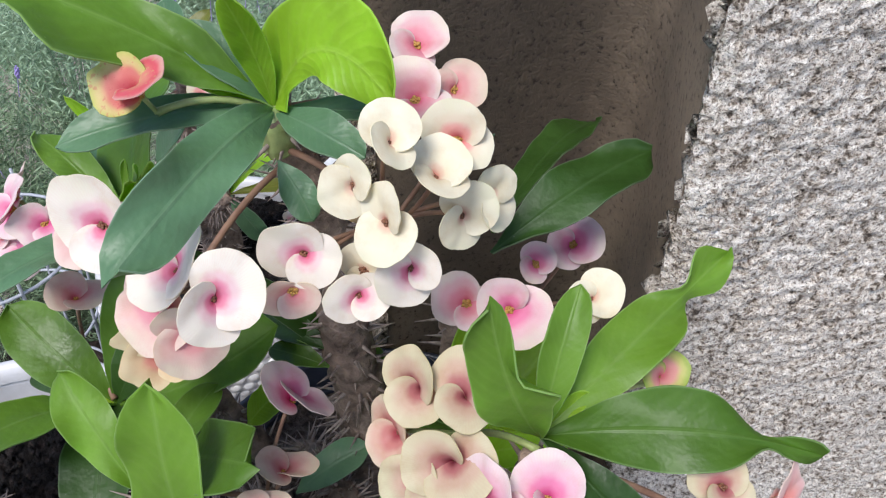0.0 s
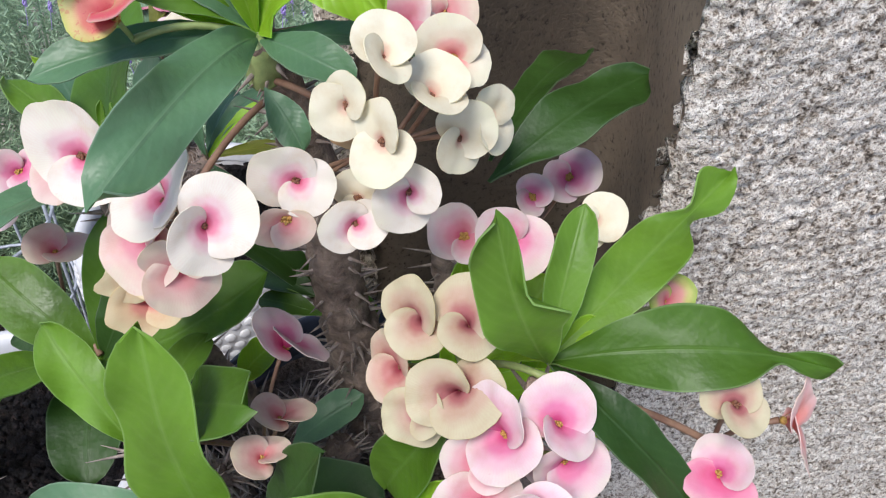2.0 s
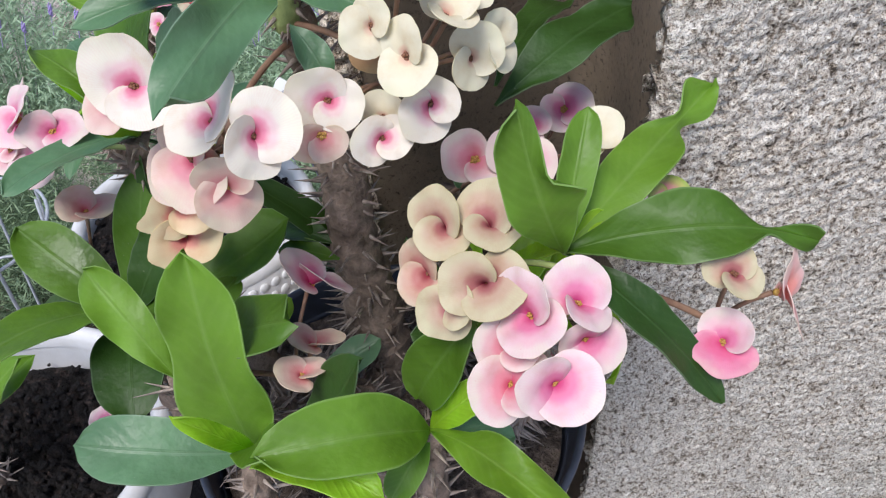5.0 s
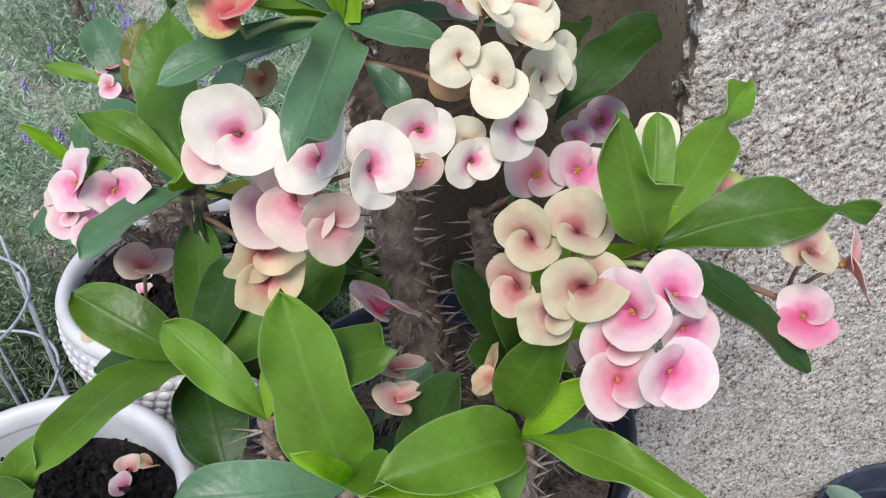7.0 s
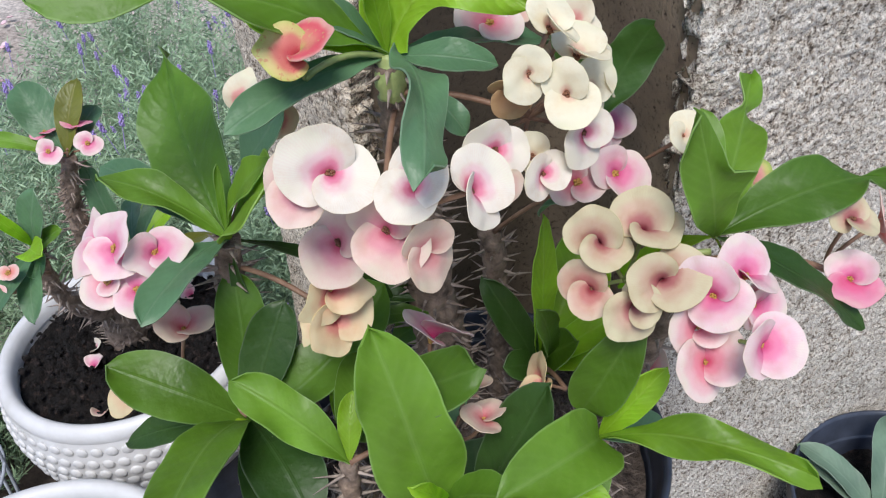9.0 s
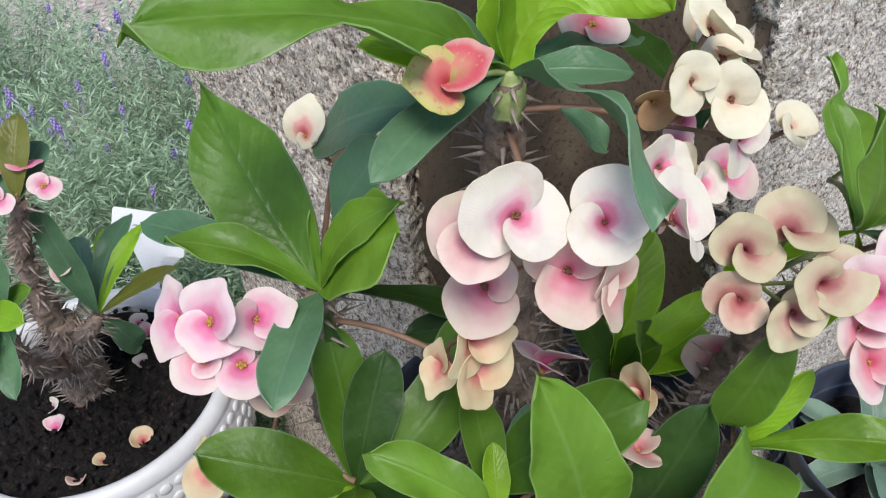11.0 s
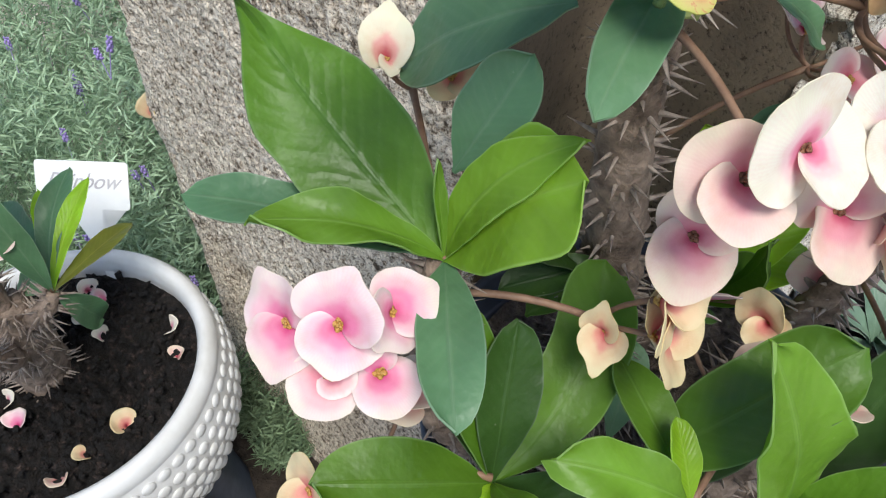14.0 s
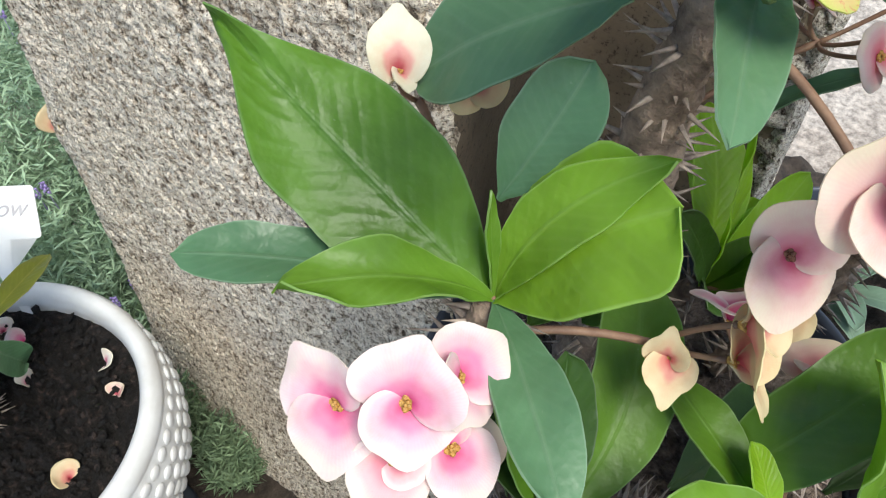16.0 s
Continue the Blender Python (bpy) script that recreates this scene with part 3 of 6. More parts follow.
# ---- structure ----
def rough_wall(name, a, b, z0, z1, step, depth, label, flare=0.0, ragged=0.0, mat=None, jag=0.0, inner=None):
    """A vertical rough face from a to b in plan, its outside on the right-hand side of the way from a to b."""
    (ax, ay), (bx, by) = a, b
    length = math.hypot(bx - ax, by - ay)
    nx, ny = (by - ay) / length, -(bx - ax) / length
    if inner:
        length *= 1.5
    cols, lines = max(2, int(length / step)), max(2, int((z1 - z0) / step))
    verts = []
    for i in range(lines + 1):
        z = z0 + (z1 - z0) * i / lines
        shift = 0.0
        if ragged:
            shift = ragged * (noise.noise(Vector((2.1, 0, z * 7))) + 1.2 * math.exp(-((z - 0.48) / 0.05) ** 2) - 0.8 * math.exp(-(max(0, z - 0.6) / 0.08) - 0.2) * (z > 0.6))
        tooth = jag * (0.8 * noise.noise(Vector((3.3, 1.7, z * 60))) + 0.7 * noise.noise(Vector((3.3, 1.7, z * 230))))
        for j in range(cols + 1):
            u = j / cols
            x, y = ax + (bx - ax) * u, ay + (by - ay) * u
            if inner:
                # runs to the inner corner, rounds it, and comes back to b
                k = min(1.0, max(0.0, (u - 0.36) / 0.36))
                (ex, ey), (fx, fy) = [(inner[0] + (q[0] - inner[0]) * 0.36, inner[1] + (q[1] - inner[1]) * 0.36) for q in (a, b)]
                if u < 0.36:
                    x, y = ax + (ex - ax) * u / 0.36, ay + (ey - ay) * u / 0.36
                elif u > 0.72:
                    x, y = fx + (bx - fx) * (u - 0.72) / 0.28, fy + (by - fy) * (u - 0.72) / 0.28
                else:
                    x = (1 - k) ** 2 * ex + 2 * k * (1 - k) * inner[0] + k * k * fx
                    y = (1 - k) ** 2 * ey + 2 * k * (1 - k) * inner[1] + k * k * fy
            p = Vector((x, y, z))
            near = u * length
            if ragged and u < 0.1:
                y += (1 - u / 0.1) * shift
            if jag and near < 0.02:
                x += tooth * (1 - near / 0.02)
            d = depth * (min(0.4, noise.noise(p * 330) * 1.2 + noise.noise(p * 170) * 0.9) + noise.noise(p * 45) * 0.5 + noise.noise(p * 14) * 0.9)
            d -= 0.006 * math.exp(-min(near, length - near) / 0.006)
            d += flare * max(0, 0.45 - z) ** 1.3
            verts.append((x + nx * d, y + ny * d, z))
    w = cols + 1
    faces = [(i * w + j, i * w + j + 1, i * w + w + j + 1, i * w + w + j) for i in range(lines) for j in range(cols)]
    me = bpy.data.meshes.new(name)
    me.from_pydata(verts, [], faces)
    me.polygons.foreach_set("use_smooth", [True] * len(me.polygons))
    me.materials.append(mat or STONE)
    ob = new(name, me)
    solid = ob.modifiers.new("thickness", "SOLIDIFY")
    solid.thickness, solid.offset = 0.02, -1
    return tagged(ob, label, "wall", kind="structure")


bm = bmesh.new()
rows = []
for i in range(61):
    row = []
    for j in range(61):
        x, y = (i / 30 - 1), (j / 30 - 1)
        x, y = 60 * x * abs(x) ** 2, 60 * y * abs(y) ** 2
        row.append(bm.verts.new((x, y + 0.5, 0.02 * noise.noise(Vector((x * 3, y * 3, 0))) - 0.01)))
    rows.append(row)
grid_faces(bm, rows)
tagged(new("ground", from_bm("ground", bm, GROUND)), "bare brown earth with scattered pale petals", "ground", kind="structure")

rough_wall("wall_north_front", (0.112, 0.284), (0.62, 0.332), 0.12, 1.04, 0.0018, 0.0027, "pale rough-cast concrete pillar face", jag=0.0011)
rough_wall("wall_recess", (-0.060, 0.427), (0.1145, 0.2885), 0.0, 1.15, 0.006, 0.0008, "smooth brown recessed concrete face with a patch of painted shade", mat=CONCRETE, inner=(0.138, 0.474))
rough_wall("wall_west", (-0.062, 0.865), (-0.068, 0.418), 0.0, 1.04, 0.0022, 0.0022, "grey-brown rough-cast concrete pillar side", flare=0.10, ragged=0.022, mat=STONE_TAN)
bm = bmesh.new()
plan = [(0.62, 0.350), (0.62, 0.86), (-0.040, 0.86), (-0.045, 0.445), (0.133, 0.492), (0.135, 0.308)]
low, high = [bm.verts.new((x, y, 0)) for x, y in plan], [bm.verts.new((x, y, 1.5)) for x, y in plan]
bm.faces.new(high)
for i in range(6):
    bm.faces.new((low[i], low[(i + 1) % 6], high[(i + 1) % 6], high[i]))
tagged(new("wall_core", from_bm("wall_core", bm, STONE, False)), "solid body of the concrete pillar", "wall", kind="structure")
bm = bmesh.new()
rows = []
for i in range(91):
    rows.append([bm.verts.new((-0.82 + 1.7 * j / 90, -0.25 + 1.5 * i / 90, 0.022 + 0.02 * noise.noise(Vector((j * 0.4, i * 0.4, 3))) + 0.012 * noise.noise(Vector((j * 1.7, i * 1.7, 3))) - 0.05 * max(0, abs(i / 45 - 1) - 0.9) * 10 * 0.5 - 0.05 * max(0, abs(j / 45 - 1) - 0.9) * 10 * 0.5)) for j in range(91)])
grid_faces(bm, rows)
tagged(new("garden_bed", from_bm("garden_bed", bm, SOIL_BED)), "dark mulched garden bed under the pots", "ground", kind="structure")
# ---- pots ----
def black_pot(where, r, h, label, soil_drop, soil=None):
    pot = thing("nursery_pot", where, label, "plant pot")
    t = 0.003
    bm = lathe([(0.0, 0.0), (r * 0.74, 0.0), (r * 0.76, 0.004), (r * 0.93, h * 0.86), (r * 0.945, h * 0.872), (r * 0.93, h * 0.88), (r * 0.915, h * 0.865), (r * 0.905, h * 0.80), (r * 0.895, h * 0.79), (r * 0.885, h * 0.74),
                (r * 0.875, h * 0.73), (r * 0.865, h * 0.66), (r * 0.74, 0.01), (0.0, 0.01)], 80)
    body = part("pot_wall", bm, BLACK, None)
    body.parent = pot
    rim = lathe([(r * 0.945, h * 0.872), (r * 0.985, h * 0.876), (r * 0.992, h * 0.975), (r * 1.008, h * 0.978), (r * 1.012, h * 0.99), (r * 1.004, h), (r * 0.985, h), (r * 0.968, h * 0.985), (r * 0.96, h * 0.94), (r * 0.953, h * 0.935), (r * 0.945, h * 0.89), (r * 0.93, h * 0.88)], 80)
    band = part("rim", rim, BLACK, None, "broad rolled rim with moulded grooves")
    band.parent = pot
    earth = lathe([(0.0, h - soil_drop)] + [(r * 0.9 * k / 26, h - soil_drop) for k in range(1, 27)], 90)
    for v in earth.verts:
        v.co.z += 0.006 * noise.noise(v.co * 60 + Vector((where[0] * 9, 0, 0))) + 0.005 * abs(noise.noise(v.co * 160))
    so = new("soil", from_bm("soil", earth, soil or SOIL))
    so.matrix_basis = Matrix.Translation(where)
    tagged(so, "dark crumbly potting soil in a pot", "soil", kind="stuff")
    return pot


def stand(where, r, h):
    """An upturned nursery pot that carries another one."""
    ob = new("upturned_pot", from_bm("upturned_pot", lathe([(0.0, h), (r * 0.8, h), (r * 0.83, h - 0.005), (r, 0.02), (r * 1.03, 0.018), (r * 1.03, 0.0), (r, 0.0), (r * 0.78, h - 0.008), (0, h - 0.008)], 48), BLACK))
    ob.matrix_basis = Matrix.Translation(where)
    return tagged(ob, "black upturned nursery pot used as a stand", "plant stand")


def white_pot(where, r, h, studs, label, soil_drop):
    pot = thing("white_pot", where, label, "plant pot")
    prof = [(0.0, 0.0), (r * 0.62, 0.0), (r * 0.70, 0.008), (r * 0.90, h * 0.22), (r * 1.03, h * 0.48), (r * 1.07, h * 0.66), (r * 1.06, h * 0.80), (r * 1.02, h * 0.92), (r * 1.01, h * 0.955),
            (r * 0.985, h * 0.99), (r * 0.955, h), (r * 0.925, h * 0.985), (r * 0.905, h * 0.95), (r * 0.90, h * 0.85), (r * 0.88, h * 0.5), (r * 0.6, 0.02), (0.0, 0.02)]
    body = part("pot_wall", lathe(prof, 96), WHITE, None)
    body.parent = pot
    rim = lathe([(r * 1.018, h * 0.90), (r * 1.026, h * 0.92), (r * 1.024, h * 0.965), (r * 0.99, h * 1.002), (r * 0.955, h * 1.010), (r * 0.922, h * 0.995), (r * 0.900, h * 0.955), (r * 0.894, h * 0.90)], 96)
    part("rim", rim, WHITE, None, "thick rounded rim").parent = pot
    if studs:
        sb = bmesh.new()
        for ring in range(7):
            z = h * (0.855 - 0.085 * ring)
            k = next(i for i in range(len(prof) - 1) if prof[i][1] <= z <= prof[i + 1][1])
            f = (z - prof[k][1]) / (prof[k + 1][1] - prof[k][1])
            rr = prof[k][0] + (prof[k + 1][0] - prof[k][0]) * f
            count = 60
            for c in range(count):
                a = 2 * math.pi * (c + 0.5 * (ring % 2)) / count
                m = Matrix.Translation((rr * math.cos(a), rr * math.sin(a), z)) @ Matrix.Rotation(a, 4, "Z") @ Matrix.Diagonal((0.38, 1, 1.0, 1))
                bmesh.ops.create_icosphere(sb, subdivisions=2, radius=r * 0.047, matrix=m)
        st = part("stud_relief", sb, WHITE, None, "raised rows of rounded studs")
        st.parent = pot
        tagged(st, kind="stuff")
    earth = lathe([(0.0, h - soil_drop)] + [(r * 0.93 * k / 44, h - soil_drop) for k in range(1, 45)], 150)
    for v in earth.verts:
        calm = 1 - 0.85 * min(1.0, math.hypot(v.co.x, v.co.y) / (r * 0.9)) ** 6
        v.co.z += calm * (0.008 * noise.noise(v.co * 35) + 0.022 * abs(noise.noise(v.co * 75)) + 0.016 * abs(noise.noise(v.co * 170)) + 0.006 * noise.noise(v.co * 300)) - 0.010
    rnd = random.Random(int(r * 1e4) + studs)
    for _ in range(440):
        a, d, size = rnd.uniform(0, 6.28), r * 0.86 * math.sqrt(rnd.random()), rnd.uniform(0.0014, 0.0042)
        m = Matrix.Translation((d * math.cos(a), d * math.sin(a), h - soil_drop + 0.002 + 0.3 * size)) @ Matrix.Rotation(rnd.uniform(0, 6), 4, "Z") @ Matrix.Diagonal((rnd.uniform(0.8, 1.9), rnd.uniform(0.6, 1.1), rnd.uniform(0.5, 0.9), 1))
        clod = bmesh.ops.create_icosphere(earth, subdivisions=1, radius=size, matrix=m)["verts"]
        for v in clod:
            v.co += Vector((rnd.uniform(-1, 1), rnd.uniform(-1, 1), rnd.uniform(-1, 1))) * size * 0.28
    so = new("soil", from_bm("soil", earth, SOIL))
    so.matrix_basis = Matrix.Translation(where)
    tagged(so, "dark moist potting soil with fallen petals", "soil", kind="stuff")
    return pot


MAIN = (-0.046, 0.288)
stand((MAIN[0], MAIN[1], 0), 0.12, 0.335)
black_pot((MAIN[0], MAIN[1], 0.335), 0.137, 0.235, "black plastic nursery pot with a thorny flowering plant", 0.03, SOIL_DRY)
black_pot((0.406, 0.190, 0.0), 0.122, 0.288, "black plastic nursery pot with grooved inner wall", 0.06)
stand((-0.286, 0.757, 0), 0.12, 0.19)
white_pot((-0.286, 0.757, 0.19), 0.152, 0.195, True, "white round pot with a studded surface", 0.020)
stand((-0.425, 0.408, 0), 0.10, 0.21)
white_pot((-0.425, 0.408, 0.21), 0.155, 0.19, False, "white smooth round pot with a pale rim", 0.045)

# ---- main plant ----
NODE_T = Vector((-0.0745, 0.3007, 0.8743))
NODE_R = Vector((0.0385, 0.1822, 0.7990))
NODE_M = Vector((-0.1706, 0.3270, 0.7813))
NODE_L = Vector((-0.1916, 0.2840, 0.6841))
NODE_C = Vector((-0.1159, 0.1879, 0.6681))
NODE_B = Vector((-0.0242, 0.1774, 0.6857))
NODE_K = Vector((0.0051, 0.2883, 0.6199))
NODE_LC = Vector((-0.1522, 0.2145, 0.7032))
NODE_U = Vector((-0.2672, 0.7175, 0.6510))
NODE_V = Vector((-0.3180, 0.6550, 0.6000))
NODE_Y = Vector((-0.2491, 0.7268, 0.4937))

PLANT = thing("crown_of_thorns_plant", (MAIN[0], MAIN[1], 0.53), "thorny plant with green leaves and pink and cream flowers", "potted plant")
FOOT = Vector((MAIN[0], MAIN[1], 0.520))
stem(bend((-0.052, 0.328, 0.535), (-0.058, 0.318, 0.70), (0.004, 0, 0)) + bend((-0.058, 0.318, 0.70), NODE_T, (0.004, 0.010, 0), 8)[1:], [0.022] * 5 + [0.020, 0.019, 0.018, 0.017, 0.016, 0.015] + [0.015, 0.015, 0.014, 0.013, 0.011, 0.010, 0.009, 0.008], 190, 1)
stem(bend(NODE_T - Vector((0, 0, 0.020)), NODE_T + Vector((0, 0, 0.004)), (0, 0, 0), 4), [0.0085, 0.0085, 0.0080, 0.0070, 0.0045], 0, 14, STALKGREEN)
stem(bend(FOOT + Vector((0.045, 0.055, 0)), (0.006, 0.355, 0.70), (0.004, 0, 0), 8), [0.009] * 9, 70, 2)
stem(bend(FOOT + Vector((0.06, -0.04, 0)), NODE_R - Vector((0, 0, 0.016)), (0.01, 0.02, -0.02)), [0.008] * 7 + [0.008, 0.007, 0.007, 0.006], 70, 3)
stem(bend(FOOT + Vector((-0.06, 0.04, 0)), NODE_M, (-0.03, 0.01, 0)), [0.011] * 7 + [0.010, 0.009, 0.008, 0.007], 90, 4)
stem(bend(FOOT + Vector((-0.06, -0.02, 0)), NODE_L, (-0.03, 0.0, -0.01)), [0.009] * 8 + [0.008, 0.007, 0.006], 80, 5)
stem(bend(FOOT + Vector((-0.03, -0.06, 0)), NODE_C, (-0.02, -0.02, -0.01)), [0.009] * 8 + [0.008, 0.007, 0.006], 80, 6)
stem(bend(FOOT + Vector((0.02, -0.07, 0)), NODE_B, (0.0, -0.02, -0.01)), [0.009] * 8 + [0.008, 0.007, 0.006], 80, 7)
stem(bend(FOOT + Vector((-0.05, -0.03, 0)), NODE_LC, (-0.02, 0.0, -0.01)), [0.007] * 8 + [0.006, 0.005, 0.005], 60, 8)
stem(bend(FOOT + Vector((0.03, 0.03, 0)), NODE_K, (0.01, 0.01, 0), 6), [0.007] * 7, 40, 9)
stem(bend((-0.115, 0.300, 0.550), (-0.150, 0.225, 0.625), (0, 0, 0.01), 6), [0.010] * 7, 90, 10)
stem(bend((-0.080, 0.235, 0.550), (-0.020, 0.190, 0.615), (0, 0, 0.012), 6), [0.010] * 7, 90, 11)
stem(bend((0.010, 0.260, 0.550), (0.045, 0.225, 0.640), (0, 0, 0.0), 6), [0.009] * 7, 80, 12)
stem(bend((-0.105, 0.345, 0.550), (-0.060, 0.270, 0.590), (0, 0, 0.012), 6), [0.009] * 7, 90, 13)
flower((-0.1298, 0.2319, 0.8657), (-0.1273, -0.8361, 0.5336), (-0.5655, 0.5031, 0.6535), 0.0160, "white", "a", cup=0.50, ratio=0.85, spread=185)
flower((-0.0989, 0.2160, 0.8558), (-0.4545, -0.4210, 0.7849), (0.8292, 0.1218, 0.5455), 0.0143, "white", "a", cup=0.85, ratio=0.85, spread=190)
flower((-0.0833, 0.1994, 0.8591), (0.4485, -0.7291, 0.5170), (0.8029, 0.5828, 0.1253), 0.0134, "white", "a", cup=0.80, ratio=0.85, spread=198)
flower((-0.0544, 0.2310, 0.8526), (0.0281, -0.9010, 0.4329), (-0.7340, 0.2754, 0.6208), 0.0122, "white", "b", cup=0.72, ratio=0.85, spread=180)
flower((-0.0587, 0.2191, 0.8444), (0.0956, -0.9954, -0.0041), (-0.9327, -0.0881, -0.3499), 0.0093, "blush", "b", cup=0.59, ratio=0.85, spread=105)
flower((-0.0337, 0.2245, 0.8358), (0.1362, -0.8666, 0.4800), (-0.9807, -0.0493, 0.1891), 0.0101, "white", "b", cup=0.91, ratio=0.85, spread=175)
flower((-0.0323, 0.2355, 0.8383), (-0.0559, -0.8464, 0.5297), (-0.0336, 0.5318, 0.8462), 0.0090, "cream", "b", cup=0.52, ratio=0.85, spread=180)
flower((-0.0327, 0.2376, 0.8820), (-0.3320, -0.8619, 0.3833), (-0.8583, 0.1075, -0.5018), 0.0096, "cream", "b", cup=0.78, ratio=0.85, spread=205)
flower((-0.0198, 0.2257, 0.8735), (-0.4712, -0.7150, 0.5165), (0.0289, -0.5977, -0.8012), 0.0111, "cream", "b", cup=0.72, ratio=0.85, spread=165)
flower((-0.0209, 0.2411, 0.8964), (0.3541, -0.4238, 0.8337), (0.1996, 0.9051, 0.3753), 0.0103, "cream", "b", cup=1.10, ratio=0.85, spread=165)
flower((-0.0032, 0.2444, 0.8777), (0.1093, -0.3530, 0.9292), (0.5729, 0.7863, 0.2313), 0.0113, "cream", "b", cup=1.04, ratio=0.85, spread=220)
flower((0.0068, 0.2506, 0.8562), (0.2633, -0.9199, 0.2906), (0.6702, 0.3911, 0.6308), 0.0112, "cream", "b", cup=0.78, ratio=0.85, spread=185)
flower((0.0058, 0.2634, 0.8840), (0.1323, -0.8144, 0.5651), (-0.3146, 0.5061, 0.8030), 0.0115, "creampink", "b", cup=0.65, ratio=0.85, spread=200)
flower((0.0187, 0.2599, 0.8590), (0.7044, -0.6084, 0.3656), (0.0434, -0.4772, -0.8777), 0.0107, "cream", "b", cup=0.65, ratio=0.85, spread=170)
flower((-0.0124, 0.2243, 0.8520), (-0.0112, -0.9735, 0.2283), (-0.7075, -0.1536, -0.6898), 0.0110, "white", "b", cup=0.72, ratio=0.85, spread=170)
flower((-0.0126, 0.3122, 0.8712), (0.0000, -0.5943, 0.8042), (-0.5077, 0.6929, 0.5120), 0.0140, "pink", "c", cup=0.45, ratio=0.85, spread=180)
flower((-0.0130, 0.3381, 0.8850), (0.2000, -0.4924, 0.8471), (0.4588, 0.8110, 0.3631), 0.0124, "pink", "c", cup=0.45, ratio=0.85, spread=180)
flower((0.0043, 0.3291, 0.8676), (0.3000, -0.6381, 0.7091), (0.8905, 0.4538, 0.0316), 0.0116, "blush", "c", cup=0.45, ratio=0.85, spread=180)
flower((-0.0074, 0.2110, 0.7938), (-0.4599, -0.6411, 0.6143), (0.2026, 0.5978, 0.7756), 0.0130, "olive", "d", cup=1.50, ratio=0.85, spread=180)
flower((0.0100, 0.1996, 0.7991), (-0.2368, -0.3798, 0.8942), (0.5799, 0.6832, 0.4438), 0.0138, "olive", "d", cup=1.40, ratio=0.85, spread=220)
flower((0.0055, 0.1788, 0.7883), (-0.3827, -0.6369, 0.6692), (0.7677, -0.6222, -0.1532), 0.0146, "olive", "d", cup=1.40, ratio=0.85, spread=180)
flower((-0.0173, 0.2006, 0.7760), (-0.6792, -0.5056, 0.5321), (-0.0179, 0.7361, 0.6767), 0.0119, "blushdark", "d", cup=1.00, ratio=0.85, spread=150)
flower((-0.0079, 0.1795, 0.7784), (-0.5938, -0.6963, 0.4031), (-0.6674, 0.1465, -0.7301), 0.0120, "olive", "d", cup=1.00, ratio=0.85, spread=155)
flower((0.0215, 0.1594, 0.7866), (-0.6189, -0.4844, 0.6183), (0.1772, -0.8530, -0.4909), 0.0133, "lilac", "e", cup=0.65, ratio=1.00, spread=165, lift=(18, 12))
flower((0.0129, 0.1573, 0.7712), (-0.3571, -0.6029, 0.7134), (-0.8775, 0.4784, -0.0350), 0.0114, "pink", "e", cup=0.60, ratio=0.85, spread=180, lift=(18, 12))
flower((0.0111, 0.1474, 0.7572), (-0.2727, -0.6144, 0.7404), (-0.9581, 0.1035, -0.2670), 0.0135, "pink", "e", cup=0.70, ratio=1.00, spread=180, lift=(18, 12))
flower((0.0396, 0.1608, 0.7886), (0.2412, -0.4369, 0.8666), (-0.0481, 0.8865, 0.4603), 0.0129, "lilac", "e", cup=0.65, ratio=0.80, spread=190, lift=(18, 12))
flower((0.0243, 0.1318, 0.7772), (0.0954, -0.8125, 0.5752), (0.8317, -0.2524, -0.4945), 0.0135, "lilac", "e", cup=0.70, ratio=0.90, spread=195, lift=(18, 12))
flower((0.0425, 0.1560, 0.7734), (0.2617, -0.8876, 0.3789), (0.7430, -0.0653, -0.6661), 0.0120, "lilac", "e", cup=0.70, ratio=0.85, spread=180, lift=(18, 12))
flower((0.1038, 0.1506, 0.7659), (-0.3463, -0.3812, 0.8572), (-0.3884, -0.7735, -0.5008), 0.0106, "hot+lilac", "f", cup=0.60, ratio=0.90, spread=167, wide=1.35)
flower((0.1047, 0.1608, 0.7963), (-0.0260, -0.5295, 0.8479), (-0.2813, 0.8178, 0.5020), 0.0100, "olive", "f", cup=0.70, ratio=0.85, spread=180)
flower((0.1295, 0.1655, 0.7786), (0.8277, -0.4105, 0.3826), (0.0017, -0.6800, -0.7332), 0.0114, "coral", "f", cup=0.90, ratio=0.85, spread=180, tip=0.30)
flower((0.0305, 0.2540, 0.7965), (0.0743, -0.7134, 0.6968), (0.7453, -0.4245, -0.5142), 0.0140, "lilac", "g", cup=0.50, ratio=0.80, spread=170)
flower((0.0116, 0.2602, 0.7930), (-0.2423, -0.6939, 0.6781), (-0.8008, 0.5376, 0.2640), 0.0119, "pink", "g", cup=0.40, ratio=0.85, spread=180)
flower((0.0465, 0.2947, 0.7855), (0.1782, -0.4848, 0.8563), (0.5262, 0.7823, 0.3334), 0.0086, "lilac", "g", cup=0.45, ratio=0.85, spread=180)
flower((0.0689, 0.3134, 0.7828), (-0.1684, -0.5624, 0.8095), (0.9685, 0.0582, 0.2419), 0.0121, "lilac", "g", cup=0.50, ratio=0.85, spread=195)
flower((0.0648, 0.2431, 0.8136), (-0.0298, -0.5721, 0.8196), (0.9634, 0.2020, 0.1761), 0.0102, "cream", "g", cup=0.90, ratio=0.85, spread=180)
flower((0.0937, 0.2195, 0.7890), (0.0778, -0.4887, 0.8690), (0.9626, 0.2636, 0.0621), 0.0088, "bud", "h", cup=1.30, ratio=0.85, spread=180)
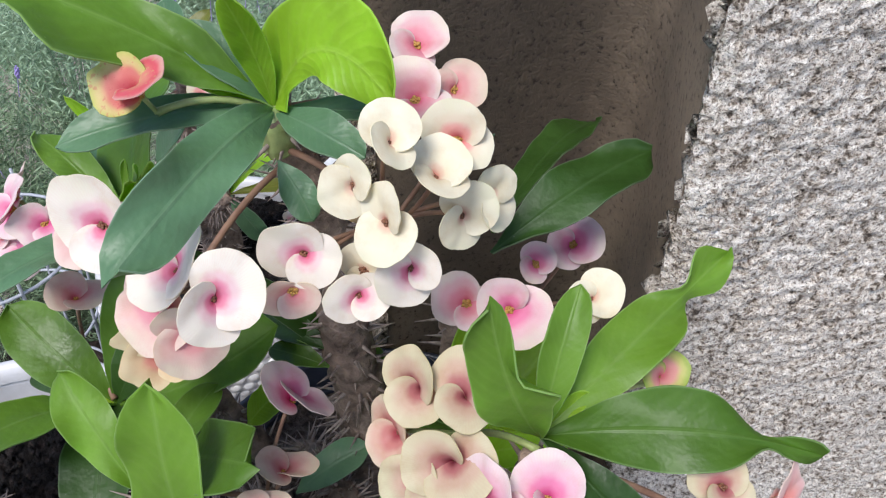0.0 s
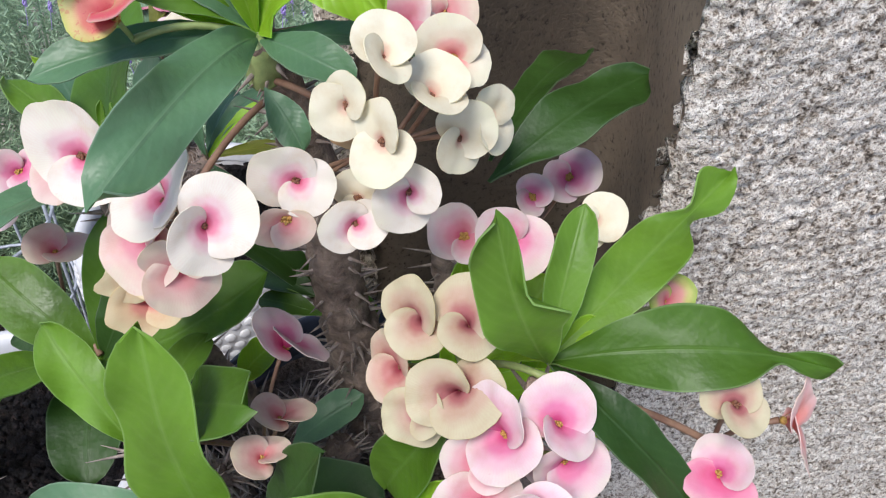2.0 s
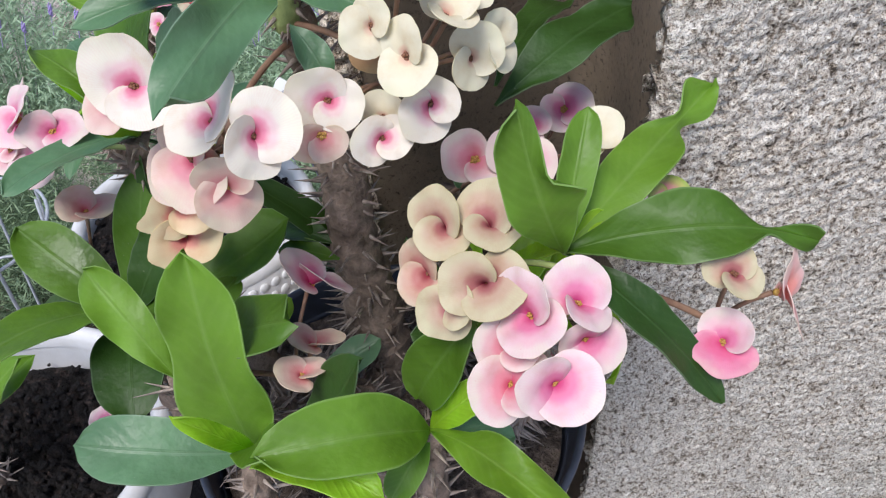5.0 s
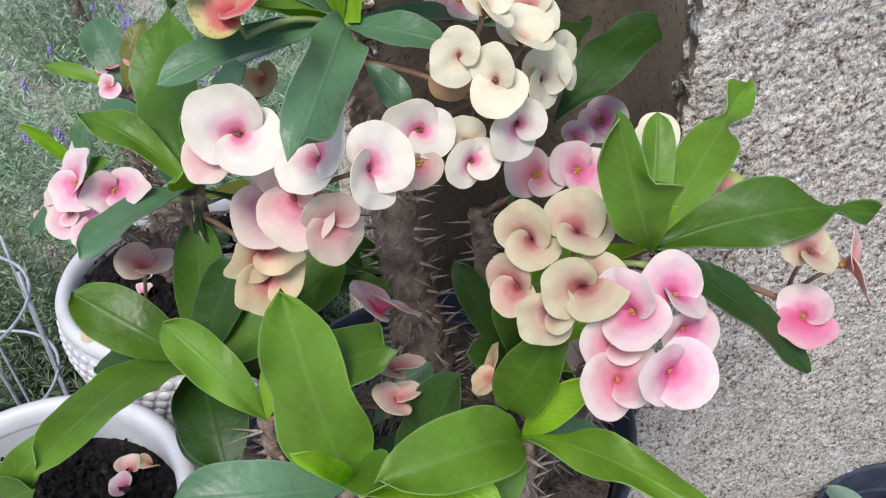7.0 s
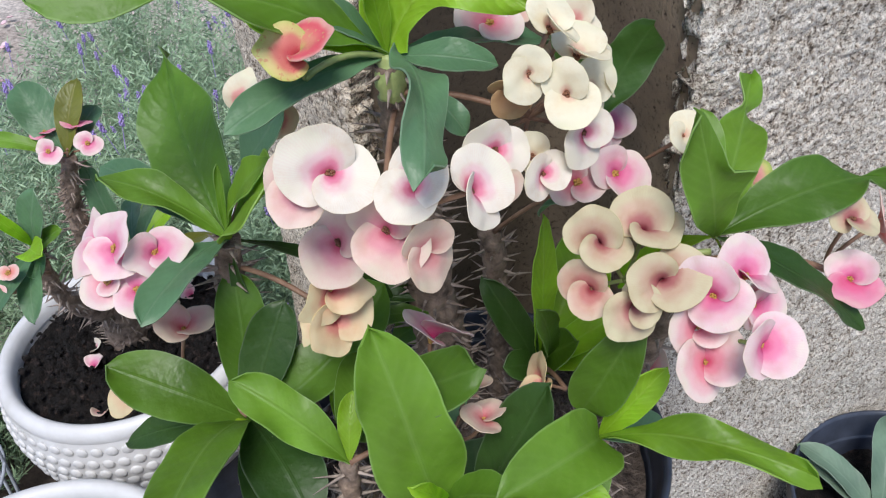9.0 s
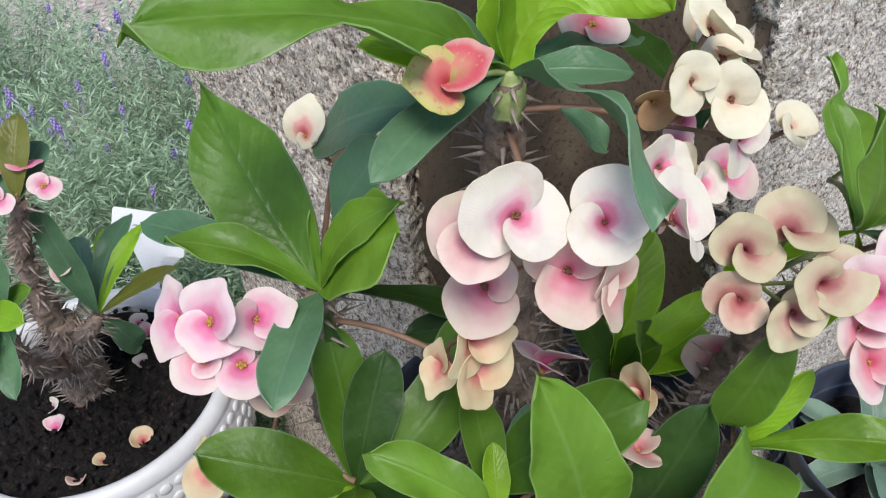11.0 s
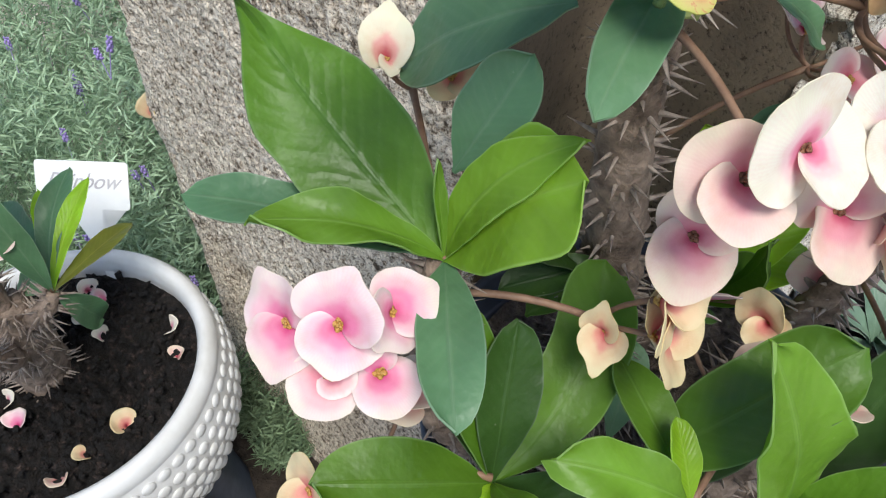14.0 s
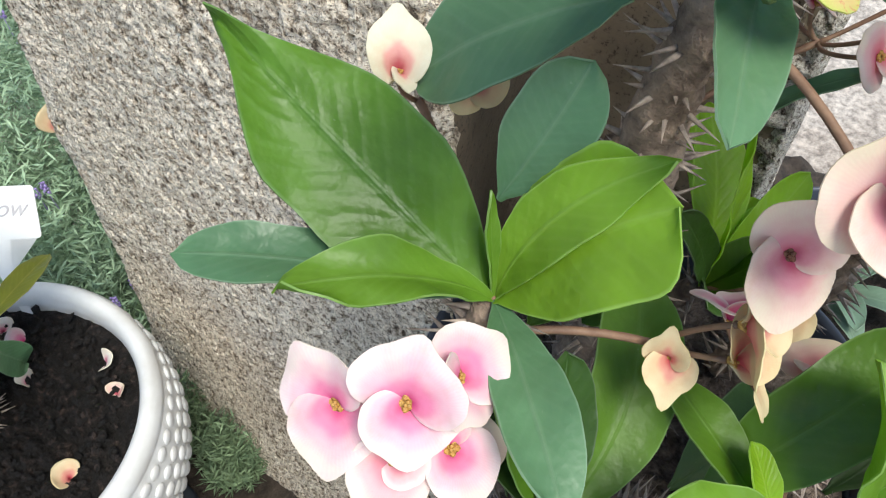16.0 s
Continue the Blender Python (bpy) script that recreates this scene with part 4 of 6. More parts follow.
flower((-0.1120, 0.2205, 0.8372), (-0.4964, -0.7272, 0.4741), (-0.1320, -0.4766, -0.8692), 0.0148, "dusk", "a", cup=0.50, ratio=0.90, spread=180)
flower((-0.1398, 0.2402, 0.8567), (-0.6360, -0.4510, 0.6262), (-0.3291, 0.8925, 0.3085), 0.0132, "dusk", "a", cup=0.50, ratio=0.90, spread=110)
flower((-0.1255, 0.2546, 0.8117), (-0.6395, -0.5589, 0.5279), (-0.5693, -0.1172, -0.8138), 0.0149, "dusk", "a", cup=0.50, ratio=0.85, spread=180)
flower((-0.1005, 0.2107, 0.8297), (0.2506, -0.9569, 0.1469), (-0.1363, -0.1851, -0.9732), 0.0129, "blush", "a", cup=0.50, ratio=0.85, spread=180)
flower((-0.1356, 0.2565, 0.7839), (0.0878, -0.8931, 0.4413), (-0.9668, -0.1832, -0.1784), 0.0119, "peach", "i", cup=0.90, ratio=0.95, spread=145, tip=0.25)
flower((-0.1377, 0.2544, 0.7672), (0.1617, -0.8646, 0.4758), (0.9753, 0.2136, 0.0567), 0.0134, "peach", "i", cup=0.90, ratio=0.95, spread=192, tip=0.10)
flower((-0.1367, 0.2730, 0.7522), (-0.8096, -0.2116, 0.5475), (-0.5103, -0.2070, -0.8347), 0.0086, "peach", "i", cup=1.30, ratio=0.85, spread=180, tip=0.40)
flower((-0.2245, 0.3212, 0.8010), (-0.5495, -0.4585, 0.6984), (-0.6185, -0.3387, -0.7090), 0.0105, "lilac", "j", cup=0.50, ratio=1.15, spread=170, off=0.45, tip=0.12, wide=1.40)
flower((-0.2326, 0.3397, 0.7930), (-0.6975, -0.0768, 0.7124), (-0.6629, -0.3085, -0.6823), 0.0120, "lilac", "j", cup=0.50, ratio=1.00, spread=212, tip=0.15)
flower((-0.2213, 0.3097, 0.7808), (-0.2010, -0.5694, 0.7971), (-0.2602, -0.7534, -0.6039), 0.0111, "lilac", "j", cup=0.45, ratio=0.80, spread=210, tip=0.04)
flower((-0.2335, 0.3189, 0.7847), (-0.6097, -0.3574, 0.7075), (-0.7827, 0.1305, -0.6086), 0.0109, "pink", "j", cup=0.40, ratio=0.60, spread=85)
flower((-0.2086, 0.3163, 0.7950), (0.2260, -0.6098, 0.7596), (0.9632, 0.0235, -0.2677), 0.0115, "lilac", "j", cup=0.60, ratio=0.90, spread=195, tip=0.12)
flower((-0.2479, 0.3342, 0.6944), (-0.7690, -0.0501, 0.6372), (-0.5499, -0.4563, -0.6996), 0.0131, "peach", "k", cup=0.50, ratio=0.85, spread=180)
flower((-0.2090, 0.3144, 0.7393), (0.2358, -0.0532, 0.9703), (0.9718, 0.0080, -0.2357), 0.0124, "blush", "k", cup=0.80, ratio=0.90, spread=165)
flower((-0.0832, 0.2620, 0.7144), (0.5589, 0.2295, 0.7969), (-0.8241, 0.2612, 0.5027), 0.0153, "lilac", "p", cup=1.00, ratio=1.00, spread=125)
flower((-0.0821, 0.2217, 0.7075), (0.2689, 0.3840, 0.8833), (0.8992, 0.2285, -0.3731), 0.0122, "blush", "p", cup=0.80, ratio=0.85, spread=180)
flower((-0.0850, 0.1926, 0.7198), (0.2865, 0.1805, 0.9409), (-0.8815, -0.3350, 0.3327), 0.0102, "blush", "p", cup=0.80, ratio=0.85, spread=180)
flower((-0.1364, 0.3897, 0.8233), (-0.1775, -0.5415, 0.8217), (0.6575, 0.5561, 0.5085), 0.0127, "creampink", "l", cup=1.00, ratio=0.45, spread=180, tip=0.10, wide=0.85)
flower((-0.1200, 0.3703, 0.8174), (-0.5671, -0.6912, 0.4479), (0.8219, -0.5104, 0.2529), 0.0090, "peach", "l", cup=0.50, ratio=0.85, spread=180)
flower((-0.1223, 0.2793, 0.8946), (-0.1500, -0.4500, 0.8800), (-0.8500, 0.3500, 0.0341), 0.0120, "red", "m", cup=1.25, ratio=0.95, spread=185, tip=0.10, wide=1.10)
flower((0.0540, 0.2344, 0.6556), (-0.8628, -0.4586, 0.2127), (-0.5001, 0.8361, -0.2256), 0.0199, "pink", "n", cup=0.60, ratio=0.70, spread=170)
flower((-0.0150, 0.2415, 0.6598), (-0.8107, 0.2019, 0.5495), (0.5796, 0.4084, 0.7051), 0.0133, "peach", "o", cup=1.20, ratio=0.85, spread=190)
flower((-0.0347, 0.2525, 0.8684), (-0.5141, -0.8332, -0.2035), (0.3568, 0.0080, -0.9342), 0.0093, "dry", "b", cup=0.90, ratio=0.70, spread=175)

leaf((-0.0745, 0.3007, 0.8743), (-0.1074, 0.1833, 0.8845), 0.0235, (0.4163, -0.6083, 0.6758), "dark", arch=0.12, fold=0.12, wave=0.03, belly=-0.04, point=-0.40, bow=-0.03)
leaf((-0.0745, 0.3007, 0.8743), (-0.1628, 0.2749, 0.8725), 0.0208, (-0.0615, -0.3487, 0.9352), "dark", arch=0.06, fold=0.20, wave=0.00, belly=0.00, point=0.00)
leaf((-0.0745, 0.3007, 0.8765), (-0.0180, 0.2614, 0.8991), 0.0440, (-0.4500, -0.7800, 0.3600), "lime", arch=0.03, fold=0.10, wave=0.015, belly=-0.44, point=-0.45, bow=0.30, cut=(0.02, -0.75), splay=True)
leaf((-0.0745, 0.3007, 0.8743), (-0.2230, 0.3073, 0.9431), 0.0340, (0.1000, -0.3047, 0.9472), "light", arch=0.10, fold=0.20, wave=0.05, belly=-0.05, point=-0.30, lobe=(0.50, 0.9))
leaf((-0.0745, 0.3007, 0.8743), (-0.1349, 0.3232, 0.8995), 0.0193, (-0.2816, -0.3860, 0.8785), "lime", arch=0.10, fold=0.25, wave=0.00, belly=0.00, point=0.00)
leaf((-0.0745, 0.3007, 0.8743), (-0.0322, 0.2665, 0.8730), 0.0200, (0.0947, -0.4875, 0.8600), "dark", arch=0.08, fold=0.20, wave=0.00, belly=0.00, point=0.00)
leaf((-0.0695, 0.2725, 0.8672), (-0.0552, 0.2570, 0.8470), 0.0150, (0.1800, -0.7500, 0.6300), "dark", arch=0.08, fold=0.20, wave=0.02, belly=0.00, point=0.00)
leaf((-0.0745, 0.3007, 0.8743), (-0.0690, 0.3245, 0.9021), 0.0107, (-0.3593, -0.1716, 0.9173), "lime", arch=-0.05, fold=0.25, wave=0.00, belly=0.00, point=0.00)
leaf((-0.0745, 0.3007, 0.8743), (-0.0850, 0.2890, 0.9330), 0.0150, (0.0008, -0.6633, 0.7484), "lime", arch=-0.05, fold=0.25, wave=0.00, belly=0.00, point=0.00)
leaf((-0.0745, 0.3007, 0.8743), (-0.1158, 0.3129, 0.9085), 0.0232, (0.0772, -0.2749, 0.9584), "dark", arch=0.08, fold=0.25, wave=0.00, belly=0.00, point=0.00)
leaf((-0.0745, 0.3007, 0.8743), (0.0240, 0.3131, 0.8516), 0.0210, (-0.0704, -0.1465, 0.9867), "dark", arch=0.08, fold=0.25, wave=0.00, belly=0.00, point=0.00)
leaf((-0.1007, 0.3262, 0.8578), (-0.1315, 0.3872, 0.8194), 0.0372, (-0.1719, -0.4128, 0.8944), "dark", arch=0.08, fold=0.12, wave=0.00, belly=-0.10, point=-0.20)
leaf((0.0222, 0.2659, 0.8201), (0.1020, 0.3200, 0.8390), 0.0296, (-0.1630, -0.3687, 0.9151), "deep", arch=0.08, fold=0.10, wave=0.02, belly=0.00, point=0.00)
leaf((0.0227, 0.2711, 0.8281), (0.0912, 0.4002, 0.8045), 0.0234, (-0.3191, -0.4268, 0.8462), "deep", arch=0.08, fold=0.25, wave=0.00, belly=0.00, point=0.00)
leaf((0.0385, 0.1822, 0.7990), (0.0153, 0.1829, 0.8750), 0.0280, (-0.3268, -0.5150, 0.7924), "light", arch=0.10, fold=0.25, wave=0.03, belly=-0.08, point=0.00, lobe=(0.54, -0.35), cut=(0.56, -0.95))
leaf((0.0385, 0.1822, 0.7990), (0.0538, 0.2195, 0.8463), 0.0176, (0.0778, -0.4887, 0.8690), "light", arch=0.05, fold=0.35, wave=0.00, belly=0.00, point=0.00)
leaf((0.0385, 0.1822, 0.7990), (0.1279, 0.2627, 0.8240), 0.0270, (-0.1216, -0.4733, 0.8724), "light", arch=0.04, fold=0.20, wave=0.02, belly=-0.12, point=-0.10, waist=(0.74, 0.82), twist=0.2, n=36)
leaf((0.0385, 0.1822, 0.7990), (0.1457, 0.1719, 0.8009), 0.0310, (-0.0097, -0.3379, 0.9411), "mid", arch=0.12, fold=0.15, wave=0.03, belly=-0.18, point=0.55, waist=(0.79, 0.62), twist=0.4, n=36)
leaf((0.0385, 0.1822, 0.7990), (0.1007, 0.1335, 0.7469), 0.0222, (0.2873, -0.3756, 0.8811), "deep", arch=0.08, fold=0.20, wave=0.00, belly=-0.10, point=0.30)
leaf((0.0385, 0.1822, 0.7990), (0.0586, 0.1972, 0.8072), 0.0085, (0.1782, -0.4848, 0.8563), "lime", arch=0.00, fold=0.40, wave=0.00, belly=0.00, point=0.00)
leaf((0.0385, 0.1822, 0.7990), (0.0297, 0.2386, 0.7255), 0.0152, (-0.1216, -0.4733, 0.8724), "lime", arch=0.08, fold=0.25, wave=0.00, belly=0.00, point=0.00)
leaf((0.0385, 0.1822, 0.7990), (0.0805, 0.2082, 0.6678), 0.0104, (0.2790, -0.4728, 0.8358), "lime", arch=0.08, fold=0.25, wave=0.00, belly=0.00, point=0.00)
leaf((0.0029, 0.1806, 0.7698), (-0.0284, 0.1871, 0.7018), 0.0308, (-0.1399, -0.5278, 0.8378), "mid", arch=0.08, fold=0.25, wave=0.00, belly=0.00, point=0.00)
leaf((0.0157, 0.2473, 0.7898), (0.0070, 0.2928, 0.7520), 0.0112, (-0.0221, -0.4848, 0.8743), "dark", arch=0.08, fold=0.25, wave=0.00, belly=0.00, point=0.00)
leaf((-0.0242, 0.1774, 0.6857), (0.0365, 0.0899, 0.7198), 0.0214, (0.0326, -0.3810, 0.9240), "fresh", arch=0.15, fold=0.15, wave=0.05, belly=0.00, point=0.00)
leaf((-0.0242, 0.1774, 0.6857), (0.0079, 0.1670, 0.7367), 0.0174, (-0.0459, -0.5605, 0.8269), "lime", arch=0.06, fold=0.25, wave=0.00, belly=0.00, point=0.00)
leaf((-0.0242, 0.1774, 0.6857), (-0.1039, 0.1429, 0.7311), 0.0399, (-0.0082, -0.4755, 0.8797), "light", arch=0.22, fold=0.50, wave=0.00, belly=0.00, point=0.00)
leaf((-0.0905, 0.1934, 0.6449), (-0.0527, 0.1805, 0.7446), 0.0334, (-0.4902, -0.3172, 0.8119), "deep", arch=0.06, fold=0.25, wave=0.00, belly=0.00, point=0.00)
leaf((-0.1121, 0.1603, 0.6964), (-0.0481, 0.1295, 0.7069), 0.0249, (0.0321, -0.1226, 0.9919), "lime", arch=0.15, fold=0.25, wave=0.00, belly=0.00, point=0.00)
leaf((-0.0242, 0.1774, 0.6857), (0.0203, 0.1751, 0.6749), 0.0190, (0.0772, -0.2749, 0.9584), "dark", arch=0.08, fold=0.25, wave=0.00, belly=0.00, point=0.00)
leaf((-0.0242, 0.1774, 0.6857), (-0.0474, 0.1505, 0.6685), 0.0183, (-0.0809, -0.6369, 0.7667), "light", arch=0.08, fold=0.25, wave=0.00, belly=0.00, point=0.00)
leaf((-0.1916, 0.2840, 0.6841), (-0.2542, 0.3205, 0.7293), 0.0350, (-0.0615, -0.3487, 0.9352), "mid", arch=0.10, fold=0.15, wave=0.00, belly=0.00, point=0.00)
leaf((-0.1916, 0.2840, 0.6841), (-0.2449, 0.1736, 0.7554), 0.0304, (-0.0615, -0.3487, 0.9352), "light", arch=0.10, fold=0.15, wave=0.00, belly=0.00, point=0.00)
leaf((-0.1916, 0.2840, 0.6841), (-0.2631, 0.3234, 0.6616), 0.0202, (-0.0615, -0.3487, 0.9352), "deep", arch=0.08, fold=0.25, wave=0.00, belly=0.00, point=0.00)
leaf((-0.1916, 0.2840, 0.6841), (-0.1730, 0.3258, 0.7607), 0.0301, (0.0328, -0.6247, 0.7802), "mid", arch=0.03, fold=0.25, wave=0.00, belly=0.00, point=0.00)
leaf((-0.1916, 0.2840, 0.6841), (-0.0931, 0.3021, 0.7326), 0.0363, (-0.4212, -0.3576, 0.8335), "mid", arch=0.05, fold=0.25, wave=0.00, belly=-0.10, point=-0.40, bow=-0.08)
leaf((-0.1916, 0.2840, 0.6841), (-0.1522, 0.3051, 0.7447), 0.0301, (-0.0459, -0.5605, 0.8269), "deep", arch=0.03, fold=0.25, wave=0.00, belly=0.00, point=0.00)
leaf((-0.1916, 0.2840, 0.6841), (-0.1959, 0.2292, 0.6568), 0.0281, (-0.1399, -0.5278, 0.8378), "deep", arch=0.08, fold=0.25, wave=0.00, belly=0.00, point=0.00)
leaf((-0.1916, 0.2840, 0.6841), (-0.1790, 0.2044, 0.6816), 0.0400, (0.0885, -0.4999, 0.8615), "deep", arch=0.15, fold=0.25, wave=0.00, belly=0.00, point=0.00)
leaf((-0.1916, 0.2840, 0.6841), (-0.2122, 0.2797, 0.6931), 0.0134, (-0.0615, -0.3487, 0.9352), "lime", arch=0.08, fold=0.25, wave=0.00, belly=0.00, point=0.00)
leaf((-0.1522, 0.2145, 0.7032), (-0.1939, 0.2545, 0.7507), 0.0252, (-0.0615, -0.3487, 0.9352), "light", arch=0.12, fold=0.20, wave=0.04, belly=0.00, point=0.00)
leaf((-0.1522, 0.2145, 0.7032), (-0.1387, 0.2355, 0.7308), 0.0132, (-0.1204, -0.5040, 0.8552), "lime", arch=0.08, fold=0.25, wave=0.00, belly=0.00, point=0.00)
leaf((-0.1522, 0.2145, 0.7032), (-0.1231, 0.2722, 0.7176), 0.0220, (-0.1749, -0.6041, 0.7775), "mid", arch=0.08, fold=0.25, wave=0.00, belly=0.00, point=0.00)
leaf((-0.1159, 0.1879, 0.6681), (-0.1288, 0.2182, 0.7896), 0.0475, (-0.2210, -0.5849, 0.7805), "light", arch=0.08, fold=0.20, wave=0.02, belly=-0.20, point=0.10, waist=(0.6, 0.12))
leaf((-0.1478, 0.2419, 0.6887), (-0.0845, 0.1947, 0.7596), 0.0370, (-0.3441, -0.1729, 0.9229), "mid", arch=0.04, fold=0.12, wave=0.02, belly=-0.05, point=-0.35)
leaf((-0.1159, 0.1879, 0.6681), (-0.1376, 0.1599, 0.7433), 0.0113, (-0.1023, -0.4430, 0.8907), "lime", arch=0.08, fold=0.25, wave=0.00, belly=0.00, point=0.00)
leaf((-0.1159, 0.1879, 0.6681), (-0.2052, 0.1902, 0.6887), 0.0361, (-0.1134, -0.3775, 0.9190), "dark", arch=0.10, fold=0.25, wave=0.00, belly=0.00, point=0.00)
leaf((-0.1159, 0.1879, 0.6681), (-0.0966, 0.1391, 0.7313), 0.0255, (0.0326, -0.3810, 0.9240), "light", arch=0.08, fold=0.25, wave=0.00, belly=0.00, point=0.00)
leaf((-0.1706, 0.3270, 0.7813), (-0.1666, 0.4425, 0.8463), 0.0500, (-0.4800, -0.4400, 0.7600), "ribbed", arch=0.06, fold=0.20, wave=0.02, belly=-0.18, point=0.75)
leaf((-0.1706, 0.3270, 0.7813), (-0.2236, 0.4177, 0.7956), 0.0231, (-0.1089, -0.1217, 0.9866), "dark", arch=0.05, fold=0.25, wave=0.00, belly=0.00, point=0.00)
leaf((-0.1706, 0.3270, 0.7813), (-0.2246, 0.3659, 0.8179), 0.0216, (-0.1089, -0.1217, 0.9866), "light", arch=0.12, fold=0.40, wave=0.03, belly=0.00, point=0.00)
leaf((-0.1706, 0.3270, 0.7813), (-0.1418, 0.2890, 0.8435), 0.0229, (-0.4994, -0.1658, 0.8504), "fresh", arch=0.06, fold=0.25, wave=0.00, belly=-0.10, point=0.35, bow=0.08)
leaf((-0.1706, 0.3270, 0.7813), (-0.1486, 0.2833, 0.8347), 0.0488, (-0.1731, -0.2961, 0.9393), "fresh", arch=0.04, fold=0.15, wave=0.00, belly=0.00, point=-0.30)
leaf((-0.1706, 0.3270, 0.7813), (-0.2240, 0.2711, 0.7897), 0.0236, (-0.2877, -0.3826, 0.8780), "dark", arch=0.08, fold=0.25, wave=0.00, belly=0.00, point=0.00)
leaf((-0.1530, 0.3377, 0.8078), (-0.1256, 0.3251, 0.8506), 0.0280, (-0.3514, -0.3056, 0.8849), "dark", arch=0.05, fold=0.25, wave=0.00, belly=0.00, point=0.00)
leaf((-0.1706, 0.3270, 0.7813), (-0.1645, 0.3343, 0.8244), 0.0054, (-0.1450, -0.5236, 0.8395), "light", arch=0.00, fold=0.50, wave=0.00, belly=0.00, point=0.00)
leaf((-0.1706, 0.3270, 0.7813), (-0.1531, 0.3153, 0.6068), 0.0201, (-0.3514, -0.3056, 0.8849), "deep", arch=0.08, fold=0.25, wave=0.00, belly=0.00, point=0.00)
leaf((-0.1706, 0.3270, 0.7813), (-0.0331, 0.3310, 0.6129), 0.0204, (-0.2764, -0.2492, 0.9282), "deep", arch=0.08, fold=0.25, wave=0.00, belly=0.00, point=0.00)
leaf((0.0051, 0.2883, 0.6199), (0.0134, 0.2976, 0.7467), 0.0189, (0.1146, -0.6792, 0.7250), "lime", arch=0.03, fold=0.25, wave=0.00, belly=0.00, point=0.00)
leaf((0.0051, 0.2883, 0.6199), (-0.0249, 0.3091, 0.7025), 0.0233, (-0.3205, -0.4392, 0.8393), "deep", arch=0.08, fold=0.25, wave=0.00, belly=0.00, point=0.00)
leaf((0.0051, 0.2883, 0.6199), (-0.0134, 0.2568, 0.7115), 0.0224, (-0.1023, -0.4430, 0.8907), "mid", arch=0.08, fold=0.25, wave=0.00, belly=0.00, point=0.00)
leaf((0.0051, 0.2883, 0.6199), (0.0737, 0.2653, 0.6720), 0.0246, (-0.1391, -0.3759, 0.9162), "lime", arch=0.08, fold=0.25, wave=0.00, belly=0.00, point=0.00)
leaf((0.0051, 0.2883, 0.6199), (0.0194, 0.2621, 0.6634), 0.0297, (-0.1391, -0.3759, 0.9162), "mid", arch=0.08, fold=0.25, wave=0.00, belly=0.00, point=0.00)
leaf((0.0051, 0.2883, 0.6199), (0.0722, 0.3316, 0.6923), 0.0372, (-0.2190, -0.4553, 0.8630), "lime", arch=0.08, fold=0.25, wave=0.00, belly=0.00, point=0.00)
leaf((0.0558, 0.3011, 0.6014), (0.0891, 0.3471, 0.6723), 0.0274, (-0.2877, -0.3826, 0.8780), "lime", arch=0.08, fold=0.25, wave=0.00, belly=0.00, point=0.00)
leaf((0.0523, 0.2986, 0.5979), (0.0796, 0.2824, 0.6324), 0.0256, (-0.1320, -0.2649, 0.9552), "lime", arch=0.08, fold=0.25, wave=0.00, belly=0.00, point=0.00)
leaf((0.0476, 0.2905, 0.5907), (0.0614, 0.2566, 0.6204), 0.0289, (-0.1320, -0.2649, 0.9552), "light", arch=0.08, fold=0.25, wave=0.00, belly=0.00, point=0.00)
leaf((0.0051, 0.2883, 0.6199), (0.0767, 0.2592, 0.6295), 0.0421, (-0.1233, -0.0939, 0.9879), "lime", arch=0.08, fold=0.25, wave=0.00, belly=0.00, point=0.00)
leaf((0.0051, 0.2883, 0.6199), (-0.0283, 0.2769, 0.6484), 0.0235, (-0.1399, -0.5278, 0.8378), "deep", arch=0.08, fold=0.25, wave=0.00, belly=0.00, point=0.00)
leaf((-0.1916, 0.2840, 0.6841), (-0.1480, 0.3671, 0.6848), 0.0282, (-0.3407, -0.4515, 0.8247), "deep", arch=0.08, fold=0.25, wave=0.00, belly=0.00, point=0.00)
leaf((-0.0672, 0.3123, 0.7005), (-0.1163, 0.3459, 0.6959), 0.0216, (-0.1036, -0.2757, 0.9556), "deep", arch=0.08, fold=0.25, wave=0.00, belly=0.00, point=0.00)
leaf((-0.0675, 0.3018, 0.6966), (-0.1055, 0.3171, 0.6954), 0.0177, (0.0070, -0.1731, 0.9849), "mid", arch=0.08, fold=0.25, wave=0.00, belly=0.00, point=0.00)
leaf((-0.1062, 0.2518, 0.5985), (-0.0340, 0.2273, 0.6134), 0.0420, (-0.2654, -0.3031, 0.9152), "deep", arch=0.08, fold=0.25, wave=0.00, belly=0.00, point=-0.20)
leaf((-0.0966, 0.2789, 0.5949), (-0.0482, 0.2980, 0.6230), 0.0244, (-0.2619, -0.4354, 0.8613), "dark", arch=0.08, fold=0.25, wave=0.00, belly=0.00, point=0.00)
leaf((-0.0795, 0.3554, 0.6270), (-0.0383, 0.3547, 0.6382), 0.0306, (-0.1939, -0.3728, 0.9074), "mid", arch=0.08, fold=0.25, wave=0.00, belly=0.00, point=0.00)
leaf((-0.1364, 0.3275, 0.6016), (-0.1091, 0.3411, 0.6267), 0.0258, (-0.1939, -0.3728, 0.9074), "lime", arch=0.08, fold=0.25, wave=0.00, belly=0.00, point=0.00)


